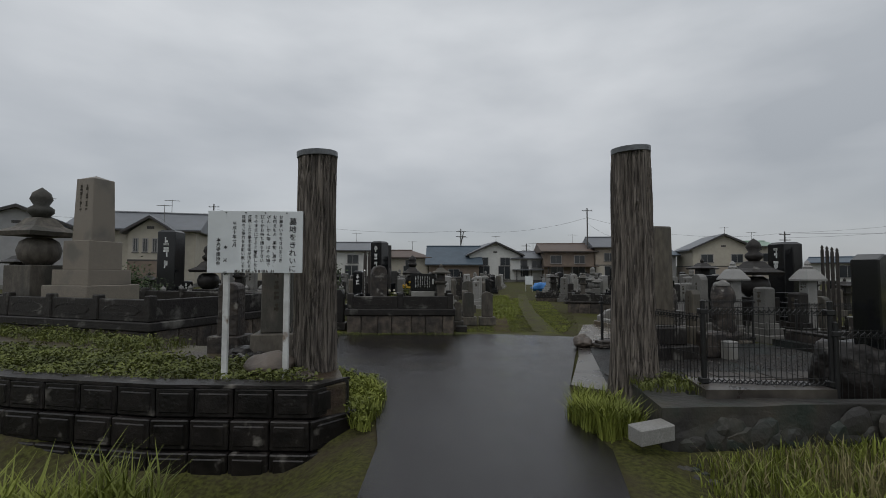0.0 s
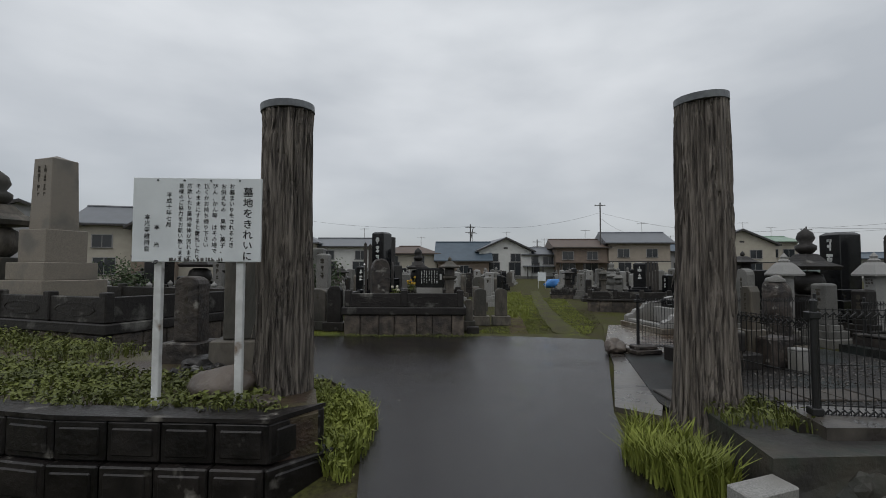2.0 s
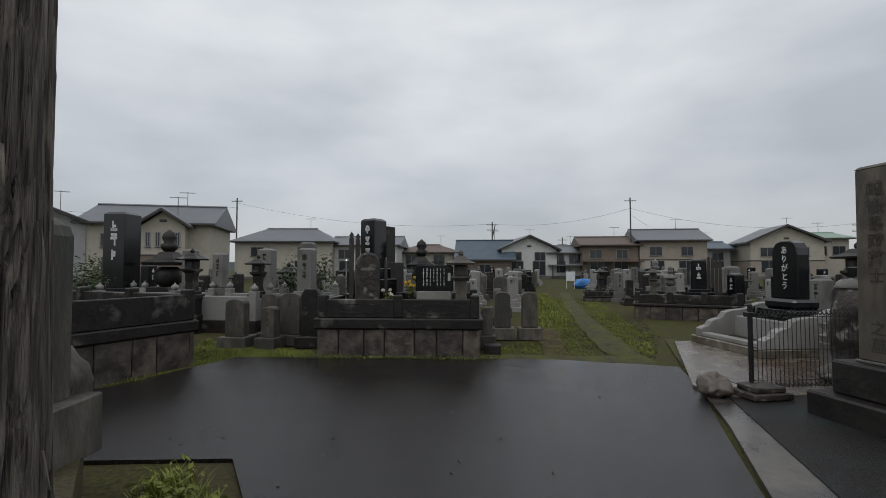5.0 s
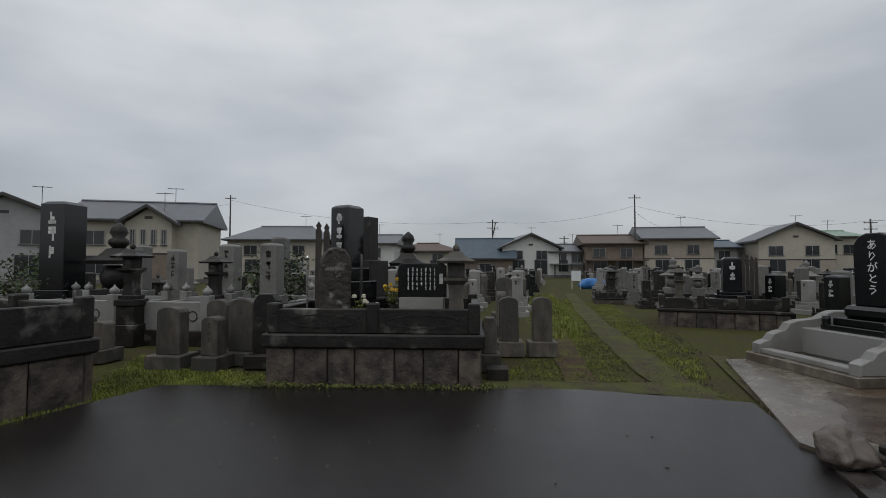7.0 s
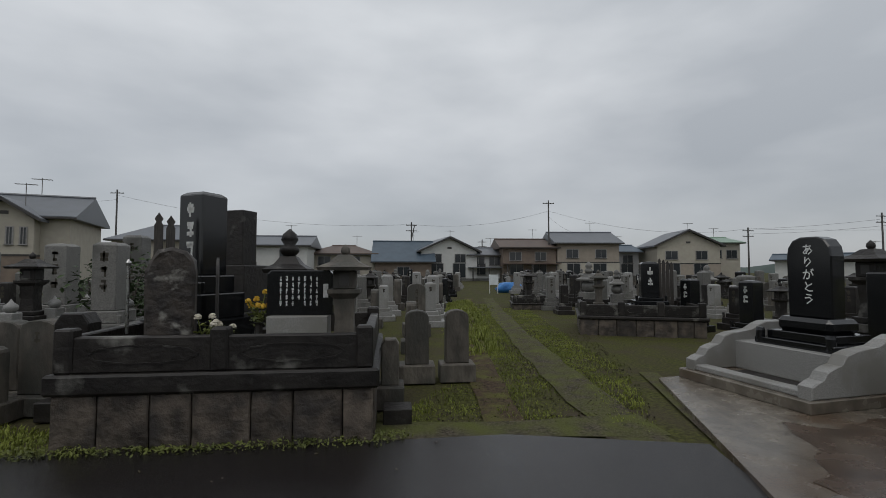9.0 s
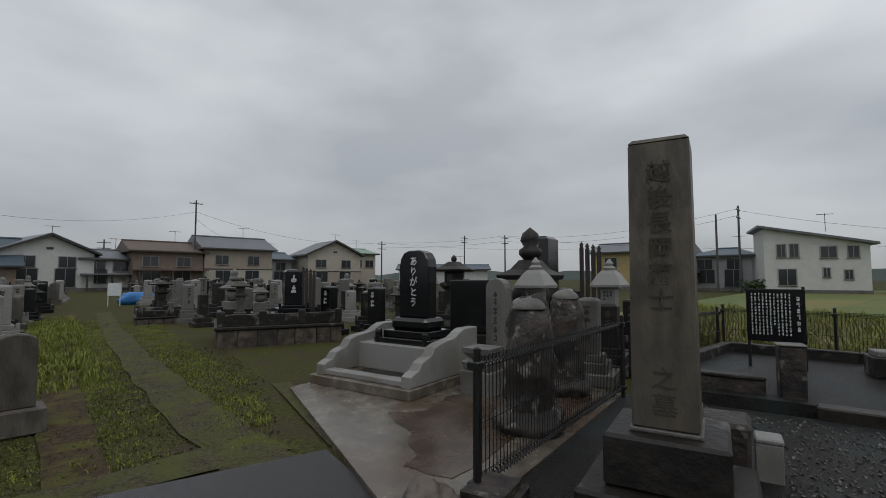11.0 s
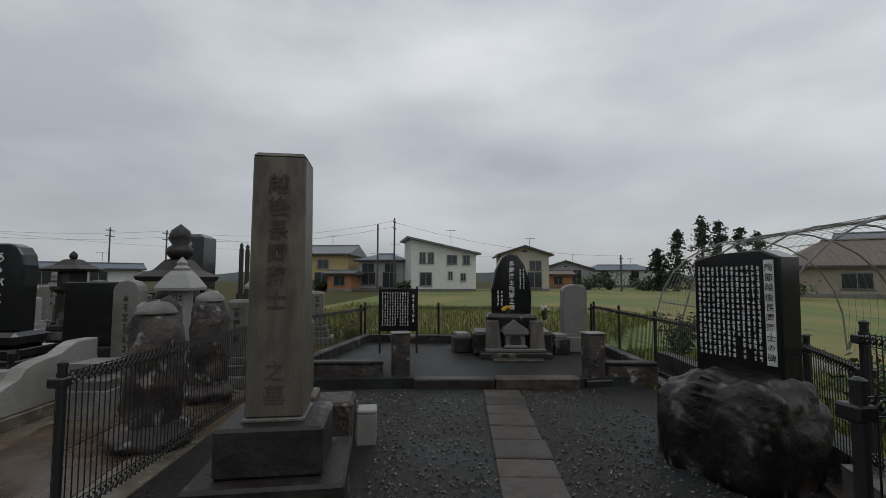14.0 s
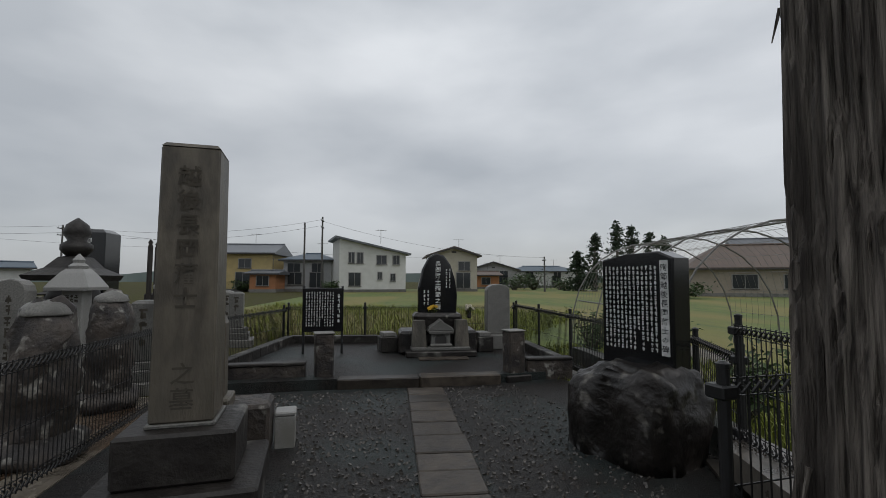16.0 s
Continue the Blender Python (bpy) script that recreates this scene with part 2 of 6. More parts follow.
M_FRAME = mat("window_frame", (0.30, 0.29, 0.28), None, 5, 0.5, bump=0)
M_PANE = plain_glass("window_pane", (0.030, 0.034, 0.038))
M_POLE = mat("utility_pole_concrete", (0.10, 0.095, 0.09), None, 4, 0.8, bump=0.1)
M_BLUE = mat("blue_tarpaulin", (0.05, 0.22, 0.55), (0.03, 0.15, 0.42), 4, 0.45, bump=0.4)
M_TREE = mat("conifer_needles", (0.030, 0.050, 0.022), (0.014, 0.025, 0.012), 1.2, 0.8, bump=0)
M_SHRUB = mat("shrub_leaves", (0.055, 0.09, 0.028), (0.028, 0.048, 0.016), 2.0, 0.7, bump=0)
M_PETALW = mat("white_petals", (0.66, 0.62, 0.52), (0.55, 0.5, 0.4), 20, 0.7, bump=0)
M_PETALY = mat("yellow_petals", (0.65, 0.42, 0.04), (0.55, 0.33, 0.03), 20, 0.7, bump=0)
M_STEEL = mat("stainless_steel", (0.45, 0.45, 0.44), None, 20, 0.3, metal=1.0, bump=0)
M_PIPE = mat("galvanised_pipe", (0.20, 0.20, 0.19), (0.14, 0.13, 0.12), 14, 0.5, metal=0.5, bump=0)
# Haze is painted into this pale grey-green; the air itself is clear.
M_FAR = mat("haze_tinted_trees", (0.10, 0.125, 0.115), (0.07, 0.09, 0.085), 0.05, 0.95, bump=0)


# ---- building helpers ----
JOINED = {"carved_oval", "opening", "inscription", "wire_panel", "looped_edge", "loose_bark", "lettering", "title_lettering", "grime", "net", "lattice", "foliage", "stem", "petals", "leaves", "crown", "title", "aerial", "crest"}


def part(name, bm, material, parent=None, label="", smooth=False):
    me = bpy.data.meshes.new(name)
    bm.normal_update()
    bm.to_mesh(me)
    bm.free()
    me.materials.append(material)
    if smooth:
        for p in me.polygons:
            p.use_smooth = True
    ob = new(name, me)
    if parent:
        ob.parent = parent
    if label:
        ob["label"] = label
    if name in JOINED:
        ob["kind"] = "stuff"
    return ob


def thing(name, label, category, m=None, group="", kind=""):
    ob = new(name)
    if m is not None:
        ob.matrix_world = m
    return tagged(ob, label, category, group, kind)


def box(bm, x0, y0, z0, x1, y1, z1, bevel=0.0, taper=0.0, m=None):
    """A box, with bevelled edges, its top drawn in by taper."""
    vs = []
    for z, t in ((z0, 0), (z1, taper)):
        for x, y in ((x0 + t, y0 + t), (x1 - t, y0 + t), (x1 - t, y1 - t), (x0 + t, y1 - t)):
            v = Vector((x, y, z))
            vs.append(bm.verts.new(m @ v if m else v))
    fs = [bm.faces.new([vs[i] for i in f]) for f in ((3, 2, 1, 0), (4, 5, 6, 7), (0, 1, 5, 4), (1, 2, 6, 5), (2, 3, 7, 6), (3, 0, 4, 7))]
    if bevel:
        es = {e for f in fs for e in f.edges}
        bmesh.ops.bevel(bm, geom=list(es), offset=bevel, segments=1, affect="EDGES")
    return bm


def boxed(*a, **k):
    return box(bmesh.new(), *a, **k)


def lathe(bm, profile, seg=16, m=None, square=False):
    """Turned shape from (radius, height) pairs; square: four-sided."""
    n = 4 if square else seg
    rings = []
    for r, z in profile:
        ring = []
        for i in range(n):
            a = 2 * math.pi * i / n + (math.pi / 4 if n == 4 else 0)
            k = math.sqrt(2) if n == 4 else 1
            v = Vector((r * k * math.cos(a), r * k * math.sin(a), z))
            ring.append(bm.verts.new(m @ v if m else v))
        rings.append(ring)
    for a, b in zip(rings, rings[1:]):
        for i in range(n):
            bm.faces.new((a[i], a[(i + 1) % n], b[(i + 1) % n], b[i]))
    bm.faces.new(rings[0][::-1])
    bm.faces.new(rings[-1])
    return bm


def rod(bm, a, b, r, n=6, r2=None):
    a, b = Vector(a), Vector(b)
    q = (b - a).to_track_quat("Z", "Y").to_matrix().to_4x4()
    return lathe(bm, [(r, 0), (r if r2 is None else r2, (b - a).length)], n, Matrix.Translation(a) @ q)


def prism(bm, outline, y0, y1, bevel=0.0):
    """An outline in x, z, pulled from y0 to y1."""
    a = [bm.verts.new((x, y0, z)) for x, z in outline]
    b = [bm.verts.new((x, y1, z)) for x, z in outline]
    f0, f1 = bm.faces.new(a), bm.faces.new(b[::-1])
    n = len(a)
    for i in range(n):
        bm.faces.new((a[i], b[i], b[(i + 1) % n], a[(i + 1) % n]))
    if bevel:
        bmesh.ops.bevel(bm, geom=list({e for f in (f0, f1) for e in f.edges}), offset=bevel, segments=1, affect="EDGES")
    bmesh.ops.recalc_face_normals(bm, faces=bm.faces)
    return bm


def slab(bm, outline, z0, z1):
    """A plan outline in x, y, pulled from z0 to z1."""
    a = [bm.verts.new((x, y, z0)) for x, y in outline]
    b = [bm.verts.new((x, y, z1)) for x, y in outline]
    bm.faces.new(a[::-1]), bm.faces.new(b)
    n = len(a)
    for i in range(n):
        bm.faces.new((a[i], a[(i + 1) % n], b[(i + 1) % n], b[i]))
    bmesh.ops.recalc_face_normals(bm, faces=bm.faces)
    return bm


def rough_up(bm, amount, scale, seed=0.0):
    bm.normal_update()
    moves = [(v, v.normal * (noise.noise(v.co * scale + Vector((seed, seed * 2, 3))) * amount)) for v in bm.verts]
    for v, d in moves:
        v.co += d
    return bm


def boulder(w, d, h, seed, sub=3, flat=0.25, rough=0.3):
    """An uneven stone that stands on its flattened underside."""
    bm = bmesh.new()
    bmesh.ops.create_icosphere(bm, subdivisions=sub, radius=1.0)
    for v in bm.verts:
        n = noise.noise(v.co * 1.3 + Vector((seed, 0, 0))) * rough + noise.noise(v.co * 3.1 + Vector((0, seed, 0))) * rough * 0.4
        c = v.co * (1 + n)
        c.z = max(c.z, -1 + flat)
        v.co = Vector((c.x * w / 2, c.y * d / 2, (c.z + 1 - flat) * h / (2 - flat)))
    for f in bm.faces:
        f.smooth = sub > 2
    return bm


def standing_rock(w, d, h, seed, rough=0.16):
    """A rounded, pillar-like stone."""
    bm = bmesh.new()
    prof, n = [], 22
    rings = []
    for k in range(15):
        u = k / 14
        r = (0.92 + 0.16 * math.sin(u * 3.0)) * (1 - max(0, u - 0.72) ** 2 * 7.5)
        rings.append([bm.verts.new((math.cos(2 * math.pi * i / n) * r * w / 2, math.sin(2 * math.pi * i / n) * r * d / 2, u * h)) for i in range(n)])
    for a, b in zip(rings, rings[1:]):
        for i in range(n):
            bm.faces.new((a[i], a[(i + 1) % n], b[(i + 1) % n], b[i]))
    bm.faces.new(rings[0][::-1]), bm.faces.new(rings[-1])
    rough_up(bm, rough * w, 3.2 / max(w, 0.2), seed)
    rough_up(bm, rough * w * 0.4, 9 / max(w, 0.2), seed + 4)
    return bm


GLYPHS = {}


def glyph(ch):
    if ch not in GLYPHS:
        cu = bpy.data.curves.new("glyph", "FONT")
        cu.body, cu.size, cu.align_x, cu.resolution_u = ch, 1.0, "CENTER", 1
        cu.offset = 0.012
        ob = new("glyph", cu)
        me = bpy.data.meshes.new_from_object(ob.evaluated_get(bpy.context.evaluated_depsgraph_get()))
        bpy.data.objects.remove(ob)
        GLYPHS[ch] = me
    return GLYPHS[ch]


def column(bm, text, x, z_top, size, pitch=None):
    """A column of upright writing in the x, z plane that faces -y."""
    pitch = pitch or size * 1.06
    turn = pose(0, 0, 0, 90) @ Matrix.Scale(size, 4)
    for i, ch in enumerate(text):
        if ch == " ":
            continue
        k = len(bm.verts)
        bm.from_mesh(glyph(ch))
        bm.verts.ensure_lookup_table()
        vs = bm.verts[k:]
        m = Matrix.Translation((x, 0, z_top - (i + 0.88) * pitch)) @ turn
        if ch in "（）":
            m = Matrix.Translation((x, 0, z_top - (i + 0.5) * pitch)) @ pose(0, 90, 0) @ Matrix.Translation((0, 0, -0.4 * size)) @ turn
        for v in vs:
            v.co = m @ v.co
    return bm


def bars(bm, cols, x0, x1, z0, z1, seed, fill=0.8, wide=0.55):
    """Columns of writing too small to read: short strokes of uneven height, proud by 2 mm."""
    rnd = random.Random(seed)
    step = (x1 - x0) / cols
    for c in range(cols):
        z = z1
        end = z0 + (z1 - z0) * (0 if rnd.random() < fill else rnd.uniform(0.1, 0.5))
        while z - step > end:
            cx = x1 - (c + 0.5) * step
            w = step * wide / 2
            for _ in range(3):
                zz, hh = z - step * rnd.uniform(0.05, 0.75), step * 0.10
                ww = w * rnd.uniform(0.5, 1.0)
                box(bm, cx - ww, -0.002, zz - hh, cx + ww, 0.002, zz + hh)
            ww = step * 0.06
            xx = cx + rnd.uniform(-0.5, 0.5) * w
            box(bm, xx - ww, -0.002, z - step * 0.85, xx + ww, 0.002, z - step * 0.1)
            z -= step * 1.05
    return bm


# ---- ground ----
def ground_height(x, y):
    dip = 0.0
    if y < 3.0 and x < -0.5:        # a shallow ditch below the block wall, a bank beyond it
        dip = -0.48 * min(1, (3.0 - y) / 0.8) * min(1, (-0.5 - x) / 0.8) * max(0.0, min(1, (y - 0.9) / 0.8))
    if y < 2.9 and x > 2.0:
        dip = -0.10 * min(1, (2.9 - y) / 1.0)
    near = max(0.0, 1 - abs(x - 2) / 12) * max(0.0, 1 - abs(y - 8) / 16)
    return -0.035 + dip + 0.02 * near * noise.noise(Vector((x * 0.9, y * 0.9, 0)))


def grid_axis(lo, hi, fine_lo, fine_hi, step):
    a = [lo, lo * 0.6 + fine_lo * 0.4, lo * 0.25 + fine_lo * 0.75]
    n = int((fine_hi - fine_lo) / step)
    return a + [fine_lo + i * step for i in range(n + 1)] + [hi * 0.25 + fine_hi * 0.75, hi * 0.6 + fine_hi * 0.4, hi]


def build_ground():
    xs, ys = grid_axis(-900, 900, -12, 16, 0.4), grid_axis(-900, 900, -8, 24, 0.4)
    bm = bmesh.new()
    g = [[bm.verts.new((x, y, ground_height(x, y))) for x in xs] for y in ys]
    for r0, r1 in zip(g, g[1:]):
        for i in range(len(xs) - 1):
            bm.faces.new((r0[i], r0[i + 1], r1[i + 1], r1[i]))
    tagged(part("ground", bm, M_GRASS, smooth=True), "short rain-wet grass and bare soil of the graveyard", "ground", kind="structure")


build_ground()
ASPHALT = [(-0.25, -9), (1.55, -9), (1.52, 1.0), (1.76, 2.1), (1.68, 2.9), (1.95, 4.2), (2.66, 6.5), (3.12, 7.9), (3.38, 9.1), (1.7, 9.5), (0.7, 9.46), (-2.2, 9.4),
           (-3.35, 9.35), (-3.66, 8.4), (-3.95, 7.4), (-5.2, 5.8), (-3.2, 5.3), (-1.35, 5.5), (-0.62, 4.4), (-0.42, 3.0), (-0.28, 2.2)]
tagged(part("road", slab(bmesh.new(), ASPHALT, -0.3, 0.0), M_ASPH), "dark rain-wet asphalt drive with puddles and scattered twigs", "road", kind="structure")


def ribbon(pts, width, z, seed):
    bm = bmesh.new()
    rows = []
    for i, (x, y) in enumerate(pts):
        x2, y2 = pts[min(i + 1, len(pts) - 1)]
        x1, y1 = pts[max(i - 1, 0)]
        d = Vector((x2 - x1, y2 - y1)).normalized()
        n = Vector((d.y, -d.x))
        w = width / 2 * (1 + 0.35 * noise.noise(Vector((x, y * 1.7, seed))))
        c = Vector((x, y))
        rows.append([bm.verts.new((*(c + n * w * k), z)) for k in (-1, -0.3, 0.3, 1)])
    for a, b in zip(rows, rows[1:]):
        for i in range(3):
            bm.faces.new((a[i], a[i + 1], b[i + 1], b[i]))
    bmesh.ops.recalc_face_normals(bm, faces=bm.faces)
    return bm


def lane(x0, x1, y0, y1, n=30):
    return [(x0 + (x1 - x0) * (i / n) ** 1.25, y0 + (y1 - y0) * i / n) for i in range(n + 1)]


tagged(part("track", ribbon(lane(1.75, 4.6, 9.3, 30), 0.42, -0.012, 1), M_RUT), "brown muddy wheel rut along the grass lane", "path", kind="structure")
tagged(part("track", ribbon(lane(2.85, 5.6, 9.1, 30), 0.55, -0.010, 5), M_GRAVEL), "gravelly wheel rut along the grass lane", "path", kind="structure")
tagged(part("verge", ribbon([(x, 9.66) for x in np.arange(0.5, 3.2, 0.3)], 0.5, -0.008, 9), M_GRAVEL), "gravel and short grass beside the asphalt", "ground", kind="structure")
tagged(part("verge", ribbon([(3.6 + 0.26 * i, 9.15 + 0.9 * i) for i in range(4)], 0.26, -0.009, 3), M_GRAVEL), "gravel edge beside the concrete pad", "ground", kind="structure")
tagged(part("backdrop_field", slab(bmesh.new(), [(11.73, 2.36), (14.01, 7.36), (16.08, 13.44), (68.67, 16.16), (129.45, -90.22), (14.25, -89.46), (5.94, -6.6), (8.58, 1.65)], -0.05, 0.03), M_FIELD),
       "bright green rice paddy ripening to yellow", "field", kind="structure")


# grass blades, one mesh of many
def blades(bm, x, y, z, n, spread, height, rnd, wide=0.006):
    for _ in range(n):
        a = rnd.uniform(0, 6.283)
        r = spread * math.sqrt(rnd.random())
        px, py = x + r * math.cos(a), y + r * math.sin(a)
        h = height * rnd.uniform(0.45, 1.1)
        b = rnd.uniform(0, 6.283)
        lean = h * rnd.uniform(0.1, 0.75)
        w = wide * rnd.uniform(0.6, 1.4)
        dx, dy = math.cos(b), math.sin(b)
        sx, sy = -dy * w, dx * w
        v = [bm.verts.new(p) for p in ((px - sx, py - sy, z), (px + sx, py + sy, z), (px + dx * lean * 0.3 + sx * 0.8, py + dy * lean * 0.3 + sy * 0.8, z + h * 0.6),
                                       (px + dx * lean * 0.3 - sx * 0.8, py + dy * lean * 0.3 - sy * 0.8, z + h * 0.6), (px + dx * lean, py + dy * lean, z + h * 0.92))]
        bm.faces.new((v[0], v[1], v[2], v[3])), bm.faces.new((v[3], v[2], v[4]))


def leaves(bm, x, y, z, n, spread, height, rnd, size=0.03):
    for _ in range(n):
        a, r = rnd.uniform(0, 6.283), spread * math.sqrt(rnd.random())
        c = Vector((x + r * math.cos(a), y + r * math.sin(a), z + rnd.random() * height))
        m = Matrix.Translation(c) @ Euler((rnd.uniform(-0.9, 0.9), rnd.uniform(-0.9, 0.9), rnd.uniform(0, 6.3))).to_matrix().to_4x4()
        s = size * rnd.uniform(0.6, 1.3)
        v = [bm.verts.new(m @ Vector(p)) for p in ((0, -s, 0), (s * 0.5, 0, s * 0.15), (0, s, 0), (-s * 0.5, 0, s * 0.15))]
        bm.faces.new(v)


def inside(x, y, poly):
    hit = False
    for (x0, y0), (x1, y1) in zip(poly, poly[1:] + poly[:1]):
        if (y0 > y) != (y1 > y) and x < (x1 - x0) * (y - y0) / (y1 - y0) + x0:
            hit = not hit
    return hit


def grass_patch(name, label, poly, count, height, z, material, seed, per=5, wide=0.006, leafy=0, spread=0.07, size=0.03):
    rnd = random.Random(seed)
    xs, ys = [p[0] for p in poly], [p[1] for p in poly]
    bm = bmesh.new()
    made = 0
    while made < count:
        x, y = rnd.uniform(min(xs), max(xs)), rnd.uniform(min(ys), max(ys))
        if not inside(x, y, poly):
            continue
        made += 1
        k = 0.6 + 0.8 * max(0, 0.5 + noise.noise(Vector((x * 1.3, y * 1.3, seed))))
        zz = z(x, y) if callable(z) else z
        if leafy:
            leaves(bm, x, y, zz, leafy, spread, height * k, rnd, size)
        if per:
            blades(bm, x, y, zz - 0.01, per, spread, height * k, rnd, wide)
    return tagged(part(name, bm, material), label, "grass", kind="stuff")


grass_patch("lane_grass", "green grass growing along the middle of the lane", [(1.8, 10.0), (2.2, 9.9), (5.0, 26), (4.2, 26)], 600, 0.055, -0.03, M_BLADE, 3)
grass_patch("lane_grass", "taller green grass beside the lane", [(1.9, 13.2), (2.7, 14), (4.2, 27), (2.6, 27), (2.0, 16)], 1500, 0.17, -0.03, M_BLADE, 4, wide=0.009)
grass_patch("lane_grass", "short grass by the gravel edge", [(2.85, 9.7), (3.1, 9.4), (4.1, 12.0), (4.6, 16.0), (3.9, 16)], 900, 0.05, -0.03, M_BLADE, 5)
grass_patch("lane_grass", "patchy short grass on the lane", [(0.6, 10.0), (3.0, 9.7), (4.5, 15), (6, 24), (2, 22), (1.7, 12)], 7000, 0.032, -0.03, M_BLADE, 6)
grass_patch("verge_grass", "wet grass strip beside the asphalt", [(-3.39, 9.32), (-3.69, 8.07), (-3.89, 7.21), (-4.25, 7.84), (-4.06, 8.99), (-4.99, 11.19), (-3.9, 10.51), (-2.32, 9.96), (-2.22, 9.48)], 1900, 0.06, -0.03, M_BLADE, 7)
grass_patch("edge_weeds", "low weeds at the foot of the stone plinth", [(-2.5, 9.30), (0.6, 9.36), (0.9, 9.62), (-2.5, 9.46)], 300, 0.045, 0.0, M_WEED, 8, per=1, leafy=5, size=0.018)
grass_patch("gate_weeds", "tuft of fresh green grass at the foot of the gatepost", [(-0.85, 2.9), (-0.42, 2.6), (-0.42, 3.6), (-0.66, 4.4), (-1.5, 5.2), (-1.6, 4.7), (-0.9, 3.8)], 290, 0.20, -0.02, M_BLADE, 9, per=9, leafy=4, size=0.028, wide=0.008)
grass_patch("gate_weeds", "tuft of long green grass at the foot of the gatepost", [(1.62, 2.95), (1.75, 2.35), (2.2, 2.5), (2.3, 3.1), (1.9, 3.5)], 170, 0.30, -0.03, M_BLADE, 10, per=11, wide=0.008)
grass_patch("terrace_weeds", "low leafy weeds covering the raised bed", [(-0.95, 2.75), (-1.7, 2.68), (-4.0, 3.0), (-6.3, 3.8), (-6.3, 5.0), (-3.0, 4.1), (-1.6, 3.7)], 1500, 0.10, 0.385, M_WEED, 11, per=2, leafy=7, size=0.026)
grass_patch("terrace_weeds", "tall grass strip beside the stone tomb", [(-3.4, 5.0), (-4.6, 5.7), (-8.5, 7.6), (-8.5, 6.6), (-4.0, 4.5)], 600, 0.14, 0.385, M_WEED, 12, per=4, leafy=4, size=0.028)
grass_patch("roadside_grass", "long wet roadside grass", [(-1.5, -0.6), (-1.25, 0.5), (-1.6, 1.25), (-4.0, 1.5), (-7, 2.3), (-7, -1.0)], 1900, 0.40, ground_height, M_BLADE, 13, per=9, wide=0.007, spread=0.1)
grass_patch("roadside_grass", "grass growing below the concrete wall", [(2.1, 1.2), (2.4, 2.1), (4.6, 2.5), (8, 3.0), (8, 0.8)], 1300, 0.16, ground_height, M_BLADE, 14, per=6, wide=0.006)
grass_patch("roadside_grass", "dry straw-coloured grass below the concrete wall", [(2.2, 1.4), (2.6, 2.1), (6, 2.5), (6, 1.4)], 220, 0.22, ground_height, M_DRY, 15, per=4, wide=0.005)
grass_patch("slab_weeds", "weeds growing behind the fence post", [(2.35, 2.9), (2.9, 2.75), (2.95, 3.5), (2.4, 3.7)], 120, 0.12, 0.30, M_WEED, 16, per=5, leafy=3, size=0.022)
grass_patch("field_edge_grass", "grass beyond the mesh fence", [(3.99, 2.17), (10.95, 2.33), (11.16, 0.84), (7.46, -0.75), (4.02, 0.81)], 1700, 0.22, -0.03, M_BLADE, 17, per=5, wide=0.008)
grass_patch("field_rice", "ripening rice plants beyond the fence", [(11.8, 7.89), (11.59, 2.6), (19.74, -1.67), (26.13, 12.24), (15.66, 11.48)], 3500, 0.34, 0.02, M_BLADE, 18, per=5, wide=0.012, spread=0.12)
grass_patch("field_rice", "yellowing ripe rice plants beyond the fence", [(11.83, 8.1), (11.64, 2.8), (17.95, 2.91), (22.28, 12.07), (15.66, 11.48)], 2400, 0.38, 0.02, M_DRY, 19, per=4, wide=0.010, spread=0.12)

# fallen twigs on the asphalt
tw = bmesh.new()
rnd = random.Random(20)
for _ in range(60):
    x, y, a = rnd.uniform(-2.5, 2.4), rnd.uniform(4.5, 9.6), rnd.uniform(0, 6.3)
    s = rnd.uniform(0.008, 0.03)
    rod(tw, (x, y, 0.004), (x + s * math.cos(a), y + s * math.sin(a), 0.006), 0.003, 4)
tagged(part("fallen_twigs", tw, M_MUD), "small dark twigs and leaves on wet asphalt", "debris", kind="stuff")


